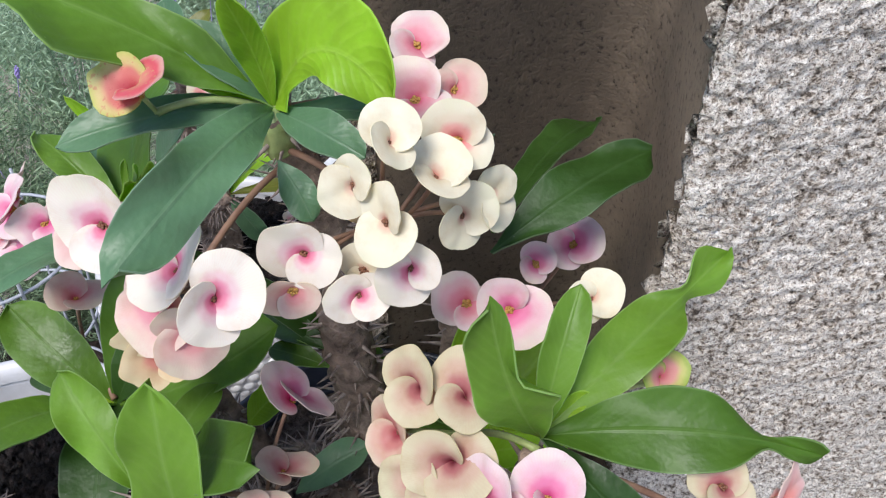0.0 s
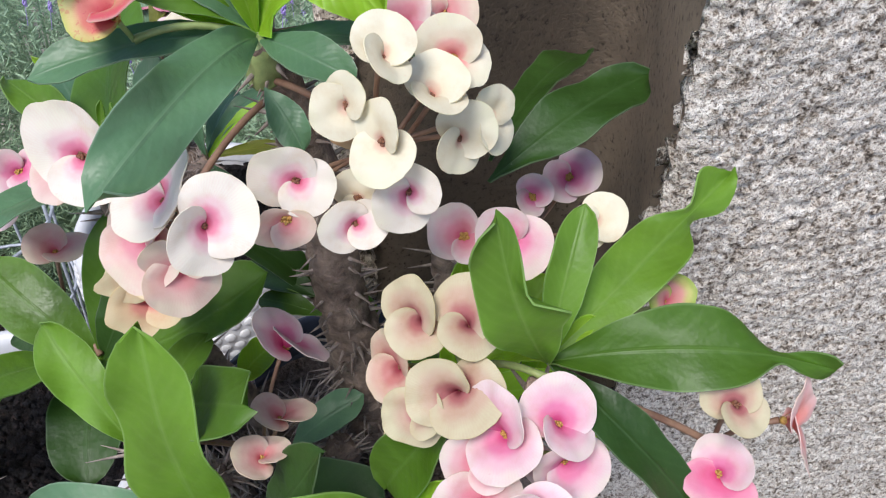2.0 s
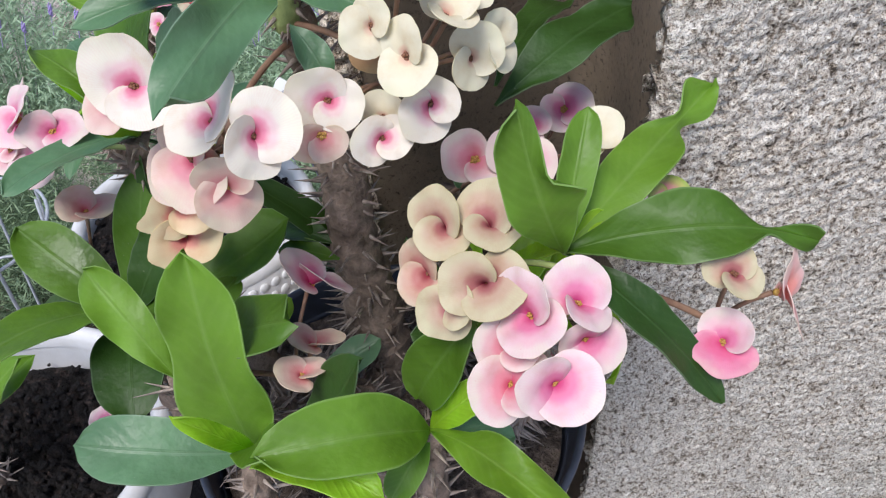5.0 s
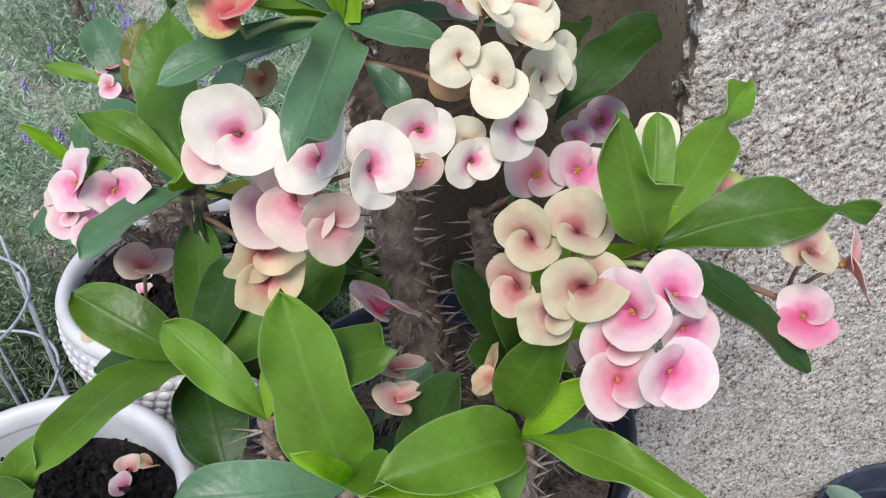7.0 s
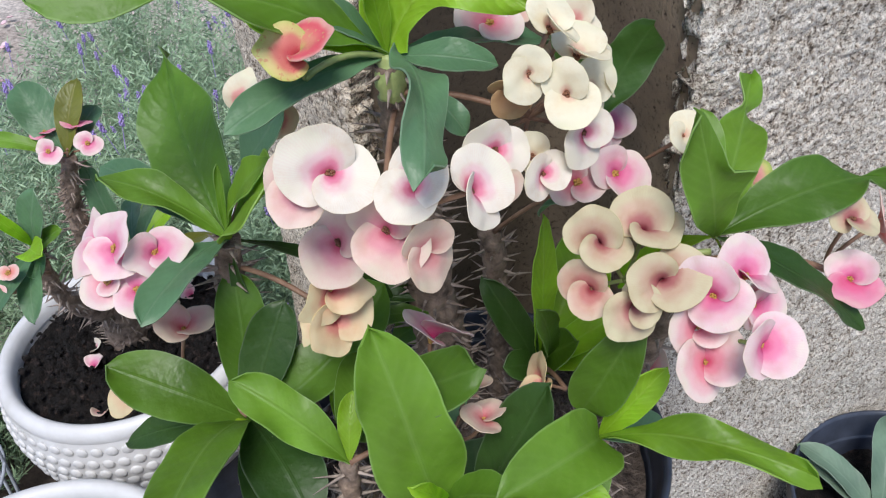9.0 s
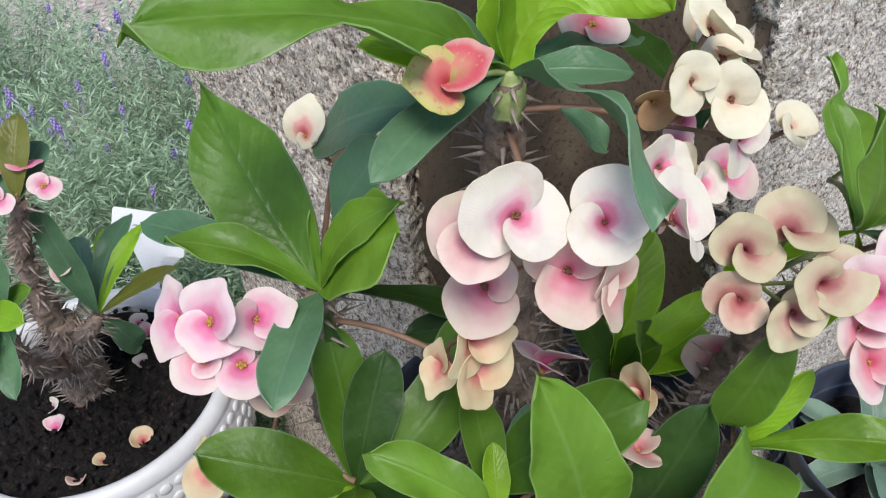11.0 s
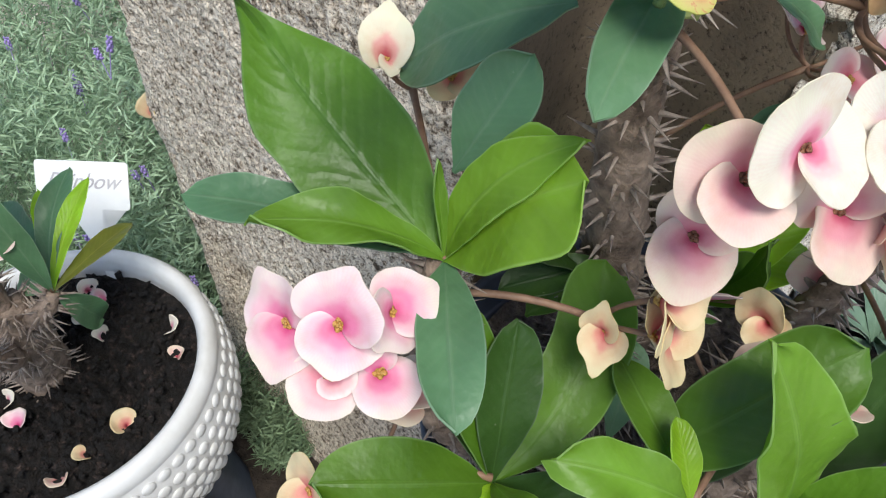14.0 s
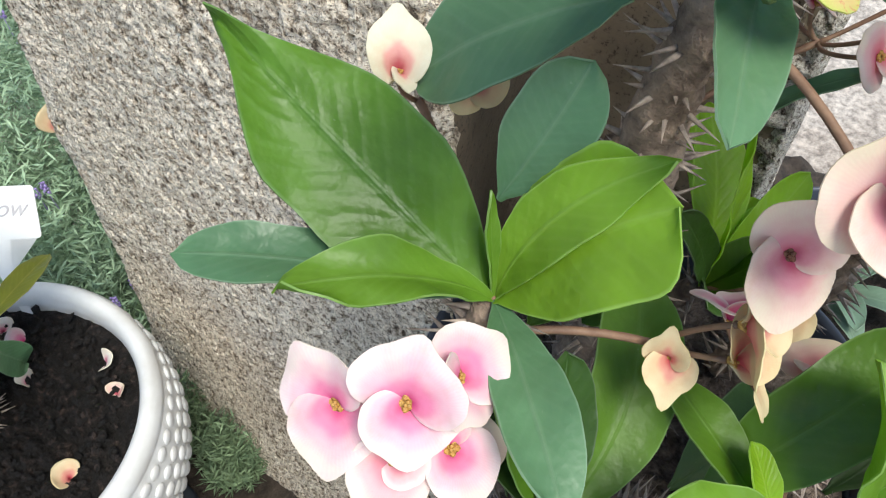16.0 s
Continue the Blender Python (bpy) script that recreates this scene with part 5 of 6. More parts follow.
for cluster, root, mat in (("a", NODE_T - Vector((0.0, 0, 0.03)), STALK), ("b", NODE_T - Vector((0, 0, 0.02)), STALK), ("c", NODE_T, STALK), ("d", NODE_R - Vector((0, 0, 0.01)), STALKGREEN), ("e", NODE_R - Vector((0, 0, 0.02)), STALKGREEN),
                           ("f", NODE_R - Vector((0, 0, 0.015)), STALK), ("g", (0.006, 0.350, 0.70), STALK), ("h", NODE_R, STALKGREEN), ("i", NODE_M - Vector((0, 0, 0.02)), STALK), ("j", NODE_M - Vector((0, 0, 0.01)), STALKGREEN),
                           ("k", NODE_L + Vector((0.0, 0.0, 0.005)), STALK), ("l", NODE_M, STALK), ("m", NODE_T, STALKGREEN), ("n", NODE_B, STALK), ("o", NODE_K, STALK), ("p", NODE_LC, STALK)):
    stalks(cluster, root, mat)

# ---- second thorny plant, in the studded white pot ----
PLANT = thing("crown_of_thorns_plant", (-0.290, 0.775, 0.350), "smaller thorny plant with few leaves and small pink flowers", "potted plant")
TRUNK = [Vector((-0.290, 0.775, 0.345)), Vector((-0.287, 0.770, 0.40)), Vector((-0.284, 0.762, 0.45)), Vector((-0.280, 0.755, 0.485))]
stem(TRUNK, [0.026, 0.025, 0.021, 0.014], 140, 21)
stem(bend(TRUNK[2], NODE_U, (-0.012, 0.01, 0)), [0.013] * 4 + [0.010] * 4 + [0.009, 0.008, 0.007], 110, 22)
stem(bend(TRUNK[1], NODE_V, (-0.02, -0.01, 0)), [0.011] * 5 + [0.008] * 6, 70, 23)
stem(bend(TRUNK[2], NODE_Y, (0.0, -0.01, 0.0), 6), [0.010] * 4 + [0.007] * 3, 50, 24)
leaf((-0.2672, 0.7175, 0.6510), (-0.2899, 0.7804, 0.7069), 0.0411, (-0.1399, -0.5278, 0.8378), "dark", arch=0.08, fold=0.25, wave=0.00, belly=0.00, point=0.00)
leaf((-0.2672, 0.7175, 0.6510), (-0.2347, 0.7519, 0.7104), 0.0261, (-0.1399, -0.5278, 0.8378), "bronze", arch=0.08, fold=0.25, wave=0.00, belly=0.00, point=0.00)
leaf((-0.2672, 0.7175, 0.6510), (-0.3456, 0.7575, 0.6756), 0.0159, (-0.1399, -0.5278, 0.8378), "light", arch=0.08, fold=0.25, wave=0.00, belly=0.00, point=0.00)
leaf((-0.2672, 0.7175, 0.6510), (-0.2266, 0.7590, 0.6745), 0.0277, (-0.1399, -0.5278, 0.8378), "dark", arch=0.08, fold=0.25, wave=0.00, belly=0.00, point=0.00)
leaf((-0.3180, 0.6550, 0.6000), (-0.2951, 0.6408, 0.6698), 0.0288, (-0.1399, -0.5278, 0.8378), "dark", arch=0.08, fold=0.25, wave=0.00, belly=0.00, point=0.00)
leaf((-0.3180, 0.6550, 0.6000), (-0.3515, 0.6388, 0.6780), 0.0126, (-0.1399, -0.5278, 0.8378), "lime", arch=0.08, fold=0.25, wave=0.00, belly=0.00, point=0.00)
leaf((-0.3180, 0.6550, 0.6000), (-0.3013, 0.5689, 0.6476), 0.0249, (-0.1399, -0.5278, 0.8378), "lime", arch=0.08, fold=0.25, wave=0.00, belly=0.00, point=0.00)
leaf((-0.3180, 0.6550, 0.6000), (-0.2885, 0.6306, 0.6292), 0.0189, (-0.1399, -0.5278, 0.8378), "light", arch=0.08, fold=0.25, wave=0.00, belly=0.00, point=0.00)
leaf((-0.3180, 0.6550, 0.6000), (-0.3623, 0.5729, 0.5981), 0.0189, (-0.1399, -0.5278, 0.8378), "dark", arch=0.08, fold=0.25, wave=0.00, belly=0.00, point=0.00)
leaf((-0.3180, 0.6550, 0.6000), (-0.3330, 0.5743, 0.5792), 0.0213, (-0.1399, -0.5278, 0.8378), "dark", arch=0.08, fold=0.25, wave=0.00, belly=0.00, point=0.00)
leaf((-0.3180, 0.6550, 0.6000), (-0.3211, 0.6126, 0.5963), 0.0216, (-0.1399, -0.5278, 0.8378), "dark", arch=0.08, fold=0.25, wave=0.00, belly=0.00, point=0.00)
leaf((-0.2491, 0.7268, 0.4937), (-0.1747, 0.7942, 0.5438), 0.0277, (-0.2682, -0.2744, 0.9235), "dark", arch=0.08, fold=0.25, wave=0.00, belly=0.00, point=0.00)
leaf((-0.2491, 0.7268, 0.4937), (-0.1567, 0.7592, 0.4826), 0.0207, (-0.2682, -0.2744, 0.9235), "bronze", arch=0.08, fold=0.25, wave=0.00, belly=0.00, point=0.00)
leaf((-0.2491, 0.7268, 0.4937), (-0.2236, 0.7483, 0.4093), 0.0289, (-0.2682, -0.2744, 0.9235), "dark", arch=0.08, fold=0.25, wave=0.00, belly=0.00, point=0.00)
leaf((-0.2491, 0.7268, 0.4937), (-0.2308, 0.8410, 0.5101), 0.0291, (-0.2682, -0.2744, 0.9235), "dark", arch=0.08, fold=0.25, wave=0.00, belly=0.00, point=0.00)
leaf((-0.2491, 0.7268, 0.4937), (-0.1707, 0.7685, 0.5446), 0.0190, (-0.2682, -0.2744, 0.9235), "lime", arch=0.08, fold=0.25, wave=0.00, belly=0.00, point=0.00)
leaf((-0.2491, 0.7268, 0.4937), (-0.2053, 0.8052, 0.5314), 0.0143, (-0.2682, -0.2744, 0.9235), "lime", arch=0.08, fold=0.25, wave=0.00, belly=0.00, point=0.00)
leaf((-0.2491, 0.7268, 0.4937), (-0.2673, 0.8078, 0.4426), 0.0246, (-0.2682, -0.2744, 0.9235), "dark", arch=0.08, fold=0.25, wave=0.00, belly=0.00, point=0.00)
leaf((-0.2491, 0.7268, 0.4937), (-0.2582, 0.7417, 0.6295), 0.0275, (-0.2291, -0.4843, 0.8444), "dark", arch=0.08, fold=0.25, wave=0.00, belly=0.00, point=0.00)
flower((-0.2796, 0.7075, 0.6662), (-0.2988, -0.6323, 0.7148), (0.1754, -0.7726, -0.6101), 0.0099, "lilac", "q", cup=0.30, ratio=0.85, spread=180)
flower((-0.2442, 0.6982, 0.6686), (-0.1133, -0.7054, 0.6997), (0.5271, -0.6396, -0.5594), 0.0099, "lilac", "q", cup=0.30, ratio=0.85, spread=180)
flower((-0.2790, 0.7337, 0.6729), (-0.0320, -0.0132, 0.9994), (-0.8138, 0.5808, -0.0184), 0.0096, "hot", "q", cup=0.30, ratio=0.85, spread=180)
flower((-0.2503, 0.7270, 0.6759), (0.1827, -0.0120, 0.9831), (0.9141, -0.3660, -0.1744), 0.0106, "hot", "q", cup=0.30, ratio=0.85, spread=180)
flower((-0.3391, 0.6078, 0.6155), (-0.1749, -0.6041, 0.7775), (0.9278, -0.3654, -0.0752), 0.0068, "coral", "r", cup=0.40, ratio=0.85, spread=180)
flower((-0.3533, 0.6000, 0.6012), (-0.2073, -0.6725, 0.7105), (0.9110, 0.1320, 0.3907), 0.0068, "coral", "r", cup=0.40, ratio=0.85, spread=180)
flower((-0.2560, 0.7314, 0.5519), (-0.4877, -0.1637, 0.8575), (-0.2405, 0.9694, 0.0483), 0.0097, "pink", "s", cup=1.50, ratio=0.85, spread=180)

for cluster, root in (("q", NODE_U), ("r", NODE_V - Vector((0, 0, 0.03))), ("s", NODE_Y)):
    stalks(cluster, root, STALK, 0.012)


# ---- plant tag ----
def plant_tag(centre, right, up, width, height, foot):
    centre, right, up, foot = Vector(centre), Vector(right).normalized(), Vector(up), Vector(foot)
    face = right.cross(up).normalized()
    up = face.cross(right).normalized()
    tag = thing("plant_tag", foot, "white plastic plant tag with grey handwriting", "plant tag")
    m = Matrix((right, up, face)).transposed().to_4x4()
    m.translation = centre
    bm = bmesh.new()
    outline, r = [], 0.004
    for cx, cy, a0 in ((width / 2 - r, height / 2 - r, 0), (-width / 2 + r, height / 2 - r, 90), (-width / 2 + r, -height / 2 + r, 180)):
        outline += [(cx + r * math.cos(radians(a0 + 15 * i)), cy + r * math.sin(radians(a0 + 15 * i))) for i in range(7)]
    neck = m.inverted() @ foot
    low = Vector((neck.x, neck.y, 0))
    outline += [(-width * 0.18, -height / 2), (-width * 0.04 + low.x * 0.3, -height / 2 + low.y * 0.3), (low.x - 0.004, low.y), (low.x + 0.004, low.y), (width * 0.10 + low.x * 0.3, -height / 2 + low.y * 0.3), (width * 0.20, -height / 2)]
    outline += [(width / 2 - r + r * math.cos(radians(270 + 15 * i)), -height / 2 + r + r * math.sin(radians(270 + 15 * i))) for i in range(7)]
    top = [bm.verts.new((x, y, 0.0006 + (neck.z * min(1, max(0, (-height / 2 - y) / max(0.01, -height / 2 - low.y)))))) for x, y in outline]
    bottom = [bm.verts.new((v.co.x, v.co.y, v.co.z - 0.0012)) for v in top]
    bm.faces.new(top)
    bm.faces.new(bottom[::-1])
    for i in range(len(top)):
        j = (i + 1) % len(top)
        bm.faces.new((top[j], top[i], bottom[i], bottom[j]))
    bmesh.ops.triangulate(bm, faces=bm.faces[:])
    bmesh.ops.transform(bm, matrix=Matrix.Translation(-foot) @ m, verts=bm.verts)
    plate = part("tag_plate", bm, TAG, None, "", False)
    plate.parent = tag
    curve = bpy.data.curves.new("writing", "FONT")
    curve.body, curve.size, curve.align_x, curve.align_y, curve.shear, curve.extrude = "Rainbow", 0.026, "CENTER", "CENTER", 0.5, 0.0002
    tmp = new("writing_source", curve)
    bpy.context.view_layer.update()
    me = bpy.data.meshes.new_from_object(tmp.evaluated_get(bpy.context.evaluated_depsgraph_get()))
    bpy.data.objects.remove(tmp)
    me.transform(Matrix.Translation(-foot) @ m @ Matrix.Translation((0.0, 0.004, 0.0011)) @ Matrix.Diagonal((0.85, 0.9, 1, 1)))
    me.materials.clear()
    me.materials.append(INK)
    w = new("writing", me)
    w.parent = tag
    return tag


plant_tag((-0.1517, 0.8892, 0.4435), (0.6489, -0.7599, -0.0374), (0.4491, 0.3598, 0.8310), 0.0996, 0.0510, (-0.1829, 0.8334, 0.3500))


# ---- fallen petals ----
PETALS = []
for k, name in enumerate(("lilac", "blush", "peach", "white")):
    bm = bract_mesh(0.0085, 0.9, 0.3 + k * 1.7, 120, 0.8)
    PETALS.append(from_bm("fallen_petal_" + name, bm, BRACT[name]))


def petal(x, y, z, k, turn, size=1.35):
    ob = new("fallen_petal", PETALS[k])
    ob.matrix_basis = pose(x, y, z + 0.003, 12 + 9 * k, -10 + 7 * k, turn) @ Matrix.Diagonal((size, size, size, 1))
    solid = ob.modifiers.new("thickness", "SOLIDIFY")
    solid.thickness = 0.0005
    return tagged(ob, ("faded lilac petal fallen on dark soil", "dry blush petal fallen on dark soil", "yellowed petal fallen on dark soil", "white petal fallen on dark soil")[k], "petal", "fallen petals")


petal(-0.2098, 0.8331, 0.3610, 3, 0, 1.10)
petal(-0.2040, 0.8066, 0.3610, 0, 67, 1.35)
petal(-0.2307, 0.7943, 0.3610, 3, 134, 1.20)
petal(-0.2311, 0.7669, 0.3610, 3, 42, 1.00)
petal(-0.1750, 0.7244, 0.3610, 3, 218, 1.10)
petal(-0.1920, 0.6918, 0.3610, 1, 285, 0.90)
petal(-0.2672, 0.6618, 0.3610, 2, 17, 1.30)
petal(-0.3289, 0.7684, 0.3610, 3, 243, 1.00)
petal(-0.3361, 0.7368, 0.3610, 0, 310, 1.25)
petal(-0.3086, 0.6622, 0.3610, 2, 84, 1.00)
petal(-0.3366, 0.6595, 0.3610, 1, 151, 1.00)
petal(-0.3417, 0.4769, 0.3520, 1, 352)
petal(-0.3447, 0.4572, 0.3520, 0, 59)
petal(-0.3206, 0.4764, 0.3520, 2, 126)


# ---- small plant in the other nursery pot ----
LEAF["grey"] = leaf_material("grey_green_leaf", (0.17, 0.26, 0.19), (0.28, 0.36, 0.27), (1.2, 1.4, 0.9), 0.06, 0.5, 0.15)
PLANT = thing("rosette_plant", (0.390, 0.208, 0.220), "small plant with dusty grey-green strap leaves", "potted plant")
for k in range(10):
    a = radians(36 * k + 17 * (k % 3))
    le = 0.10 + 0.03 * ((k * 7) % 5) / 5
    c = Vector((0.390, 0.208, 0.228))
    leaf(c, c + Vector((math.cos(a) * le, math.sin(a) * le * 0.8, 0.030 + 0.06 * ((k * 3) % 4) / 4)), 0.034, (0, 0, 1), "grey", arch=0.16, fold=0.3)

# ---- young plant in the smooth white pot ----
PLANT = thing("young_leafy_plant", (-0.43, 0.40, 0.345), "young plant with a few bright green leaves", "potted plant")
stem(bend((-0.43, 0.40, 0.345), (-0.435, 0.395, 0.43), (0, 0, 0), 5), [0.007, 0.007, 0.006, 0.006, 0.005, 0.004], 30, 31)
leaf((-0.4350, 0.3950, 0.4300), (-0.3283, 0.3850, 0.5471), 0.0257, (-0.0808, -0.5233, 0.8483), "light", arch=0.08, fold=0.25, wave=0.00, belly=0.00, point=0.00)
leaf((-0.4350, 0.3950, 0.4300), (-0.3459, 0.3326, 0.5446), 0.0408, (-0.0808, -0.5233, 0.8483), "mid", arch=0.08, fold=0.25, wave=0.00, belly=0.00, point=0.00)
leaf((-0.4350, 0.3950, 0.4300), (-0.4347, 0.4604, 0.5043), 0.0283, (-0.1399, -0.5278, 0.8378), "light", arch=0.08, fold=0.25, wave=0.00, belly=0.00, point=0.00)
leaf((-0.4350, 0.3950, 0.4300), (-0.3251, 0.3635, 0.5684), 0.0327, (-0.0510, -0.5156, 0.8553), "light", arch=0.08, fold=0.25, wave=0.00, belly=0.00, point=0.00)


# ---- wire plant cage ----
cage = thing("wire_cage", (-0.575, 0.735, 0.0), "grey galvanised wire plant support", "plant support")
for k, (r, z) in enumerate(((0.085, 0.12), (0.10, 0.27), (0.112, 0.40))):
    pts = [Vector((r * math.cos(2 * math.pi * i / 40), r * math.sin(2 * math.pi * i / 40), z)) for i in range(41)]
    part("wire_ring", tube(pts, [0.0022] * 41, 6, False), WIRE, None).parent = cage
for k in range(8):
    a = 2 * math.pi * k / 8
    pts = [Vector((r * math.cos(a), r * math.sin(a), z)) for r, z in ((0.070, 0.0), (0.085, 0.12), (0.10, 0.27), (0.112, 0.40), (0.116, 0.44))]
    part("wire_upright", tube(pts, [0.0022] * 5, 6), WIRE, None).parent = cage

# ---- shrubs behind the pots ----
LAVENDER = simple_material("grey_green_lavender_leaf", (0.17, 0.275, 0.155), (0.46, 0.60, 0.40), 30, 0.7, 0.1)
ROSEMARY = simple_material("fresh_green_needle_leaf", (0.085, 0.145, 0.075), (0.29, 0.39, 0.22), 30, 0.7, 0.1)
VIOLET = simple_material("violet_lavender_bloom", (0.26, 0.17, 0.50), (0.52, 0.42, 0.78), 200, 0.7)


def needle_bush(name, label, centre, radius, height, shoots, mat, seed, blade=0.030, wide=0.0014, spikes=2):
    rnd = random.Random(seed)
    bush = thing(name, (centre[0], centre[1], 0.0), label, "shrub", "shrubs behind the pots")
    verts, faces = [], []
    tips = []
    for _ in range(shoots):
        a, rr = rnd.uniform(0, 6.283), radius * math.sqrt(rnd.random())
        top = Vector((rr * math.cos(a), rr * math.sin(a), height * (1.0 - 0.55 * (rr / radius) ** 2) * rnd.uniform(0.75, 1.12)))
        foot = Vector((top.x * 0.35, top.y * 0.35, 0.0))
        tips.append(top)
        start = rnd.uniform(0.25, 0.45)
        n = int(34 * (1 - start) * max(1, height / 0.3))
        for i in range(n):
            f = start + (1 - start) * i / n
            p = foot.lerp(top, f) + Vector((top.x, top.y, 0)) * 0.25 * f * (1 - f)
            b = rnd.uniform(0, 6.283)
            way = Vector((math.cos(b), math.sin(b), rnd.uniform(0.25, 1.1))).normalized()
            le = blade * rnd.uniform(0.6, 1.2) * (1.1 - 0.35 * f)
            side = way.cross(Vector((rnd.uniform(-1, 1), rnd.uniform(-1, 1), 0.4))).normalized() * wide
            k = len(verts)
            verts += [p, p + way * le * 0.5 + side, p + way * le, p + way * le * 0.5 - side]
            faces.append((k, k + 1, k + 2, k + 3))
        k = len(verts)
        e = Vector((0.0013, 0, 0))
        g = Vector((0, 0.0013, 0))
        verts += [foot - e, foot + e, top, foot - g, foot + g]
        faces += [(k, k + 1, k + 2), (k + 3, k + 4, k + 2)]
    me = bpy.data.meshes.new("foliage")
    me.from_pydata([tuple(v) for v in verts], [], faces)
    me.materials.append(mat)
    fo = new("foliage", me)
    fo.parent = bush
    tagged(fo, kind="stuff")
    for i in range(spikes):
        top = rnd.choice(tips)
        sp = new("flower_spike", SPIKE)
        sp.parent = bush
        sp.matrix_basis = Matrix.Translation(top * 0.98) @ Matrix.Rotation(rnd.uniform(-0.25, 0.25), 4, "X") @ Matrix.Rotation(rnd.uniform(-0.25, 0.25), 4, "Y") @ Matrix.Diagonal((0.62, 0.62, rnd.uniform(0.55, 0.9), 1))
    return bush


sb = bmesh.new()
rnd = random.Random(5)
for i in range(16):
    a, z = i * 2.4, 0.055 + 0.0019 * i
    bmesh.ops.create_icosphere(sb, subdivisions=1, radius=0.0036 * (1 if i < 12 else 0.7), matrix=Matrix.Translation((0.0045 * math.cos(a), 0.0045 * math.sin(a), z)) @ Matrix.Diagonal((1, 1, 1.3, 1)))
bmesh.ops.create_cone(sb, cap_ends=False, segments=5, radius1=0.0012, radius2=0.001, depth=0.06, matrix=Matrix.Translation((0, 0, 0.03)))
SPIKE = from_bm("flower_spike", sb, VIOLET)

BUSH = "grey-green lavender bush with violet flower spikes"
needle_bush("lavender_bush", BUSH, (0.10, 1.16), 0.22, 0.44, 330, LAVENDER, 41, spikes=16)
needle_bush("lavender_bush", BUSH, (-0.16, 1.28), 0.24, 0.46, 330, LAVENDER, 42, spikes=12)
needle_bush("lavender_bush", BUSH, (0.36, 1.50), 0.30, 0.46, 330, LAVENDER, 43, spikes=12)
needle_bush("lavender_bush", BUSH, (0.02, 1.62), 0.28, 0.44, 300, LAVENDER, 44, spikes=16)
needle_bush("lavender_bush", BUSH, (-0.48, 1.42), 0.27, 0.42, 300, LAVENDER, 45, spikes=12)
needle_bush("lavender_bush", BUSH, (-0.34, 1.80), 0.26, 0.36, 260, LAVENDER, 46, spikes=12)
needle_bush("lavender_bush", BUSH, (-0.88, 1.62), 0.30, 0.42, 300, LAVENDER, 47, spikes=8)
needle_bush("needle_leaf_shrub", "low green shrub with fine needle leaves", (-0.60, 1.02), 0.21, 0.34, 380, ROSEMARY, 51, 0.026, 0.0012)
needle_bush("needle_leaf_shrub", "low green shrub with fine needle leaves", (-0.86, 1.16), 0.25, 0.38, 380, ROSEMARY, 52, 0.026, 0.0012)
needle_bush("needle_leaf_shrub", "low green shrub with fine needle leaves", (-0.80, 0.74), 0.16, 0.26, 260, ROSEMARY, 53, 0.026, 0.0012)
needle_bush("needle_leaf_shrub", "low green shrub with fine needle leaves", (-0.20, 1.02), 0.13, 0.24, 200, ROSEMARY, 54, 0.026, 0.0012)

needle_bush("needle_leaf_shrub", "low dark green shrub with fine needle leaves", (-0.061, 0.887), 0.085, 0.17, 170, ROSEMARY, 55, 0.024, 0.0012)

needle_bush("needle_leaf_shrub", "low dark green shrub with fine needle leaves", (-0.112, 0.795), 0.045, 0.20, 110, ROSEMARY, 60, 0.022, 0.0012, spikes=0)

needle_bush("lavender_bush", BUSH, (-0.090, 1.010), 0.125, 0.33, 240, LAVENDER, 61, spikes=7)
needle_bush("needle_leaf_shrub", "low dark green shrub with fine needle leaves", (-0.112, 0.715), 0.045, 0.15, 110, ROSEMARY, 62, 0.022, 0.0012, spikes=0)
needle_bush("lavender_bush", BUSH, (-0.710, 2.222), 0.26, 0.40, 300, LAVENDER, 56, spikes=12)
needle_bush("lavender_bush", BUSH, (-0.15, 2.20), 0.30, 0.40, 300, LAVENDER, 57, spikes=12)
needle_bush("lavender_bush", BUSH, (0.40, 2.02), 0.30, 0.42, 300, LAVENDER, 58, spikes=10)
needle_bush("lavender_bush", BUSH, (-1.20, 2.00), 0.30, 0.40, 300, LAVENDER, 59, spikes=10)

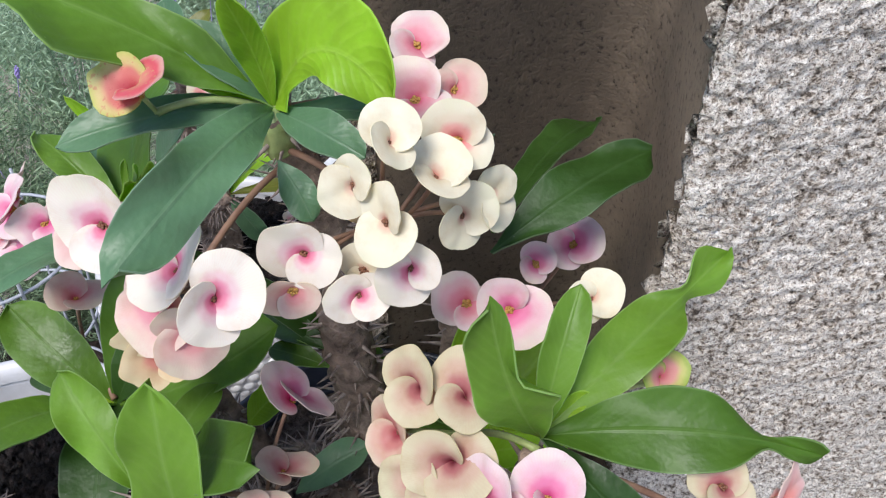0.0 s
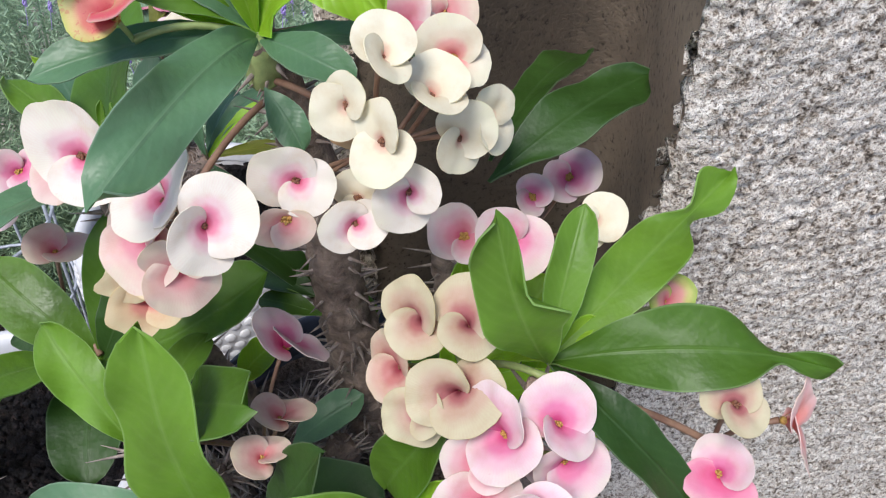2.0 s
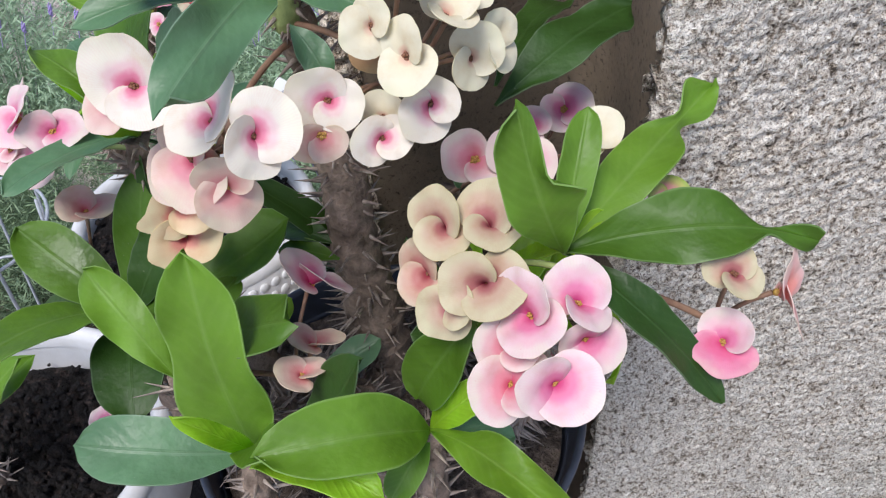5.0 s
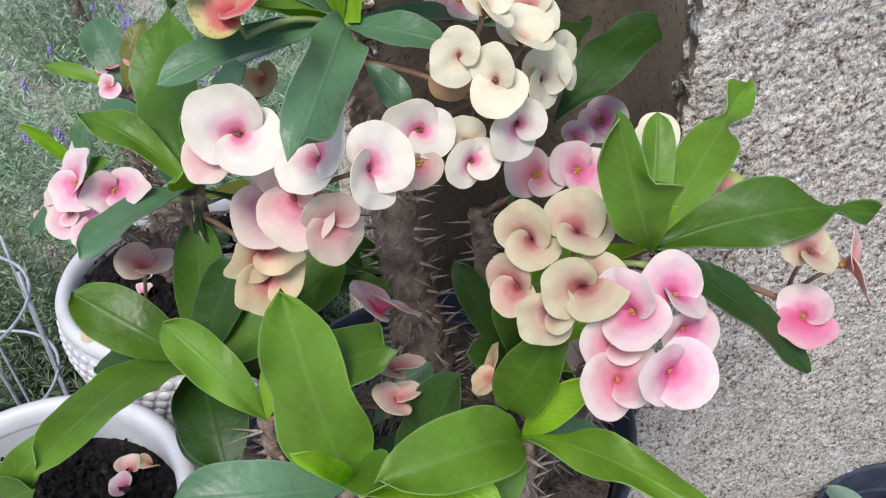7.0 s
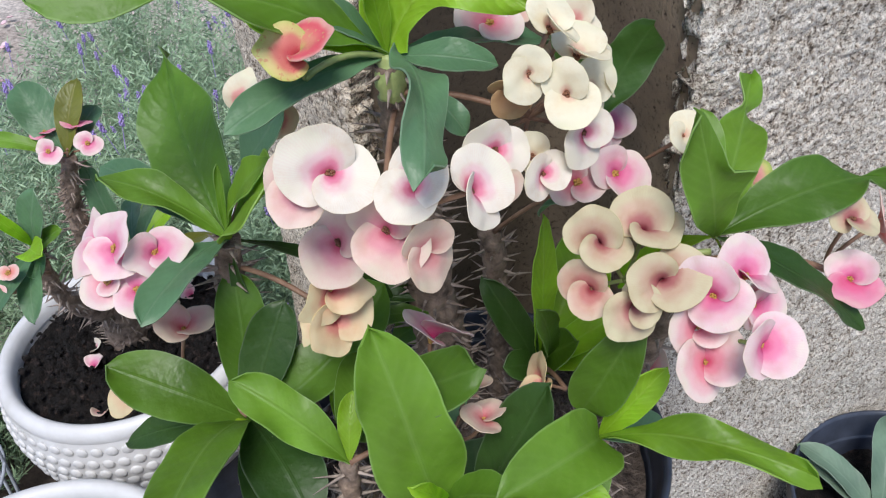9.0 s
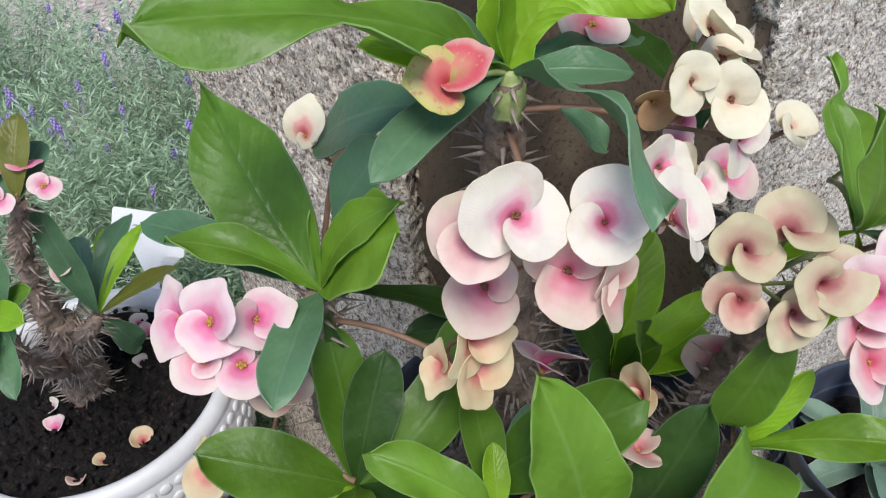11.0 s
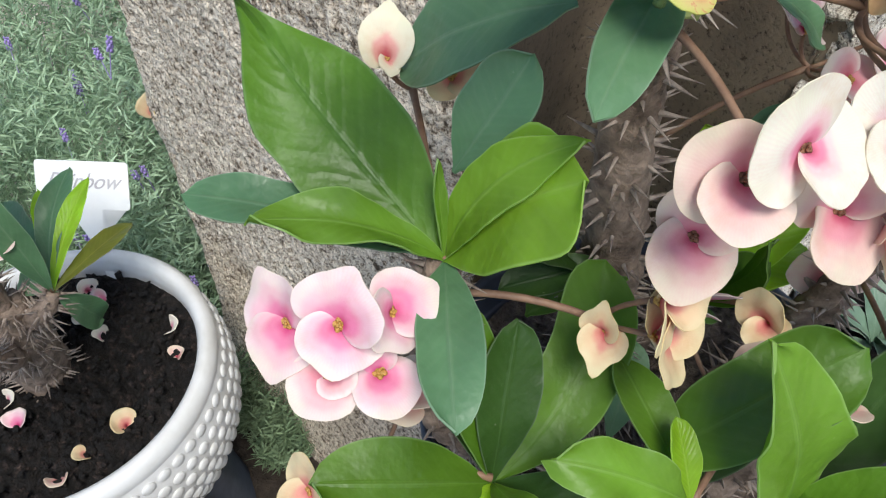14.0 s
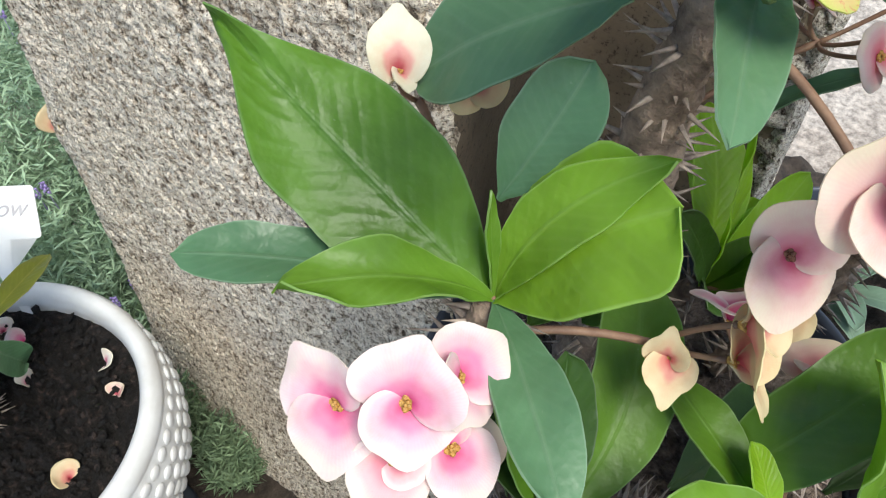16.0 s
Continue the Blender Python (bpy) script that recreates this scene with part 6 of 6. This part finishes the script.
# ---- young tree further back ----
PLANT = thing("young_tree", (-0.60, 2.10, 0.0), "young tree with a thin forked grey trunk", "tree")
for a, b, s in (((-0.60, 2.10, 0.0), (-0.66, 2.16, 0.9), (0.01, 0, 0)), ((-0.62, 2.12, 0.25), (-0.50, 2.14, 0.85), (0.02, 0, 0)), ((-0.64, 2.14, 0.55), (-0.80, 2.05, 0.80), (0, 0, 0.03))):
    st = part("trunk", tube(bend(a, b, s), [0.020 - 0.0011 * i for i in range(11)], 9), BARK, None)
    st.data.transform(PLANT.matrix_basis.inverted())
    st.parent = PLANT
rnd = random.Random(77)
for k in range(26):
    c = Vector((-0.78 + rnd.uniform(-0.16, 0.14), 2.05 + rnd.uniform(-0.12, 0.12), 0.74 + rnd.uniform(-0.14, 0.12)))
    a = rnd.uniform(0, 6.28)
    leaf(c, c + Vector((math.cos(a) * 0.05, math.sin(a) * 0.05, rnd.uniform(-0.02, 0.015))), 0.036, (0, -0.3, 1), "dark", arch=0.05, fold=0.15)

# ---- petals strewn on the ground, and one caught on the wall's edge ----
PALE_PETAL = simple_material("pale_pink_petal", (0.72, 0.42, 0.48), (0.86, 0.70, 0.72), 40)
pb = bmesh.new()
rnd = random.Random(9)
for k in range(170):
    m = pose(rnd.uniform(-1.5, 0.6), rnd.uniform(1.9, 3.6), 0.012, rnd.uniform(-20, 20), rnd.uniform(-20, 20), rnd.uniform(0, 360)) @ Matrix.Diagonal((1, 0.75, 1, 1))
    bmesh.ops.create_cone(pb, cap_ends=True, segments=9, radius1=rnd.uniform(0.012, 0.022), radius2=0.009, depth=0.004, matrix=m)
tagged(new("strewn_petals", from_bm("strewn_petals", pb, PALE_PETAL)), "pink petals strewn over pale gravel", "petals", kind="stuff")
caught = petal(-0.066, 0.880, 0.490, 2, 0, 2.1)
caught.matrix_basis = pose(-0.052, 0.874, 0.485, 80, 0, -75) @ Matrix.Diagonal((1.3, 2.3, 2, 1))
tagged(caught, "dry tan petal caught on the pillar edge")
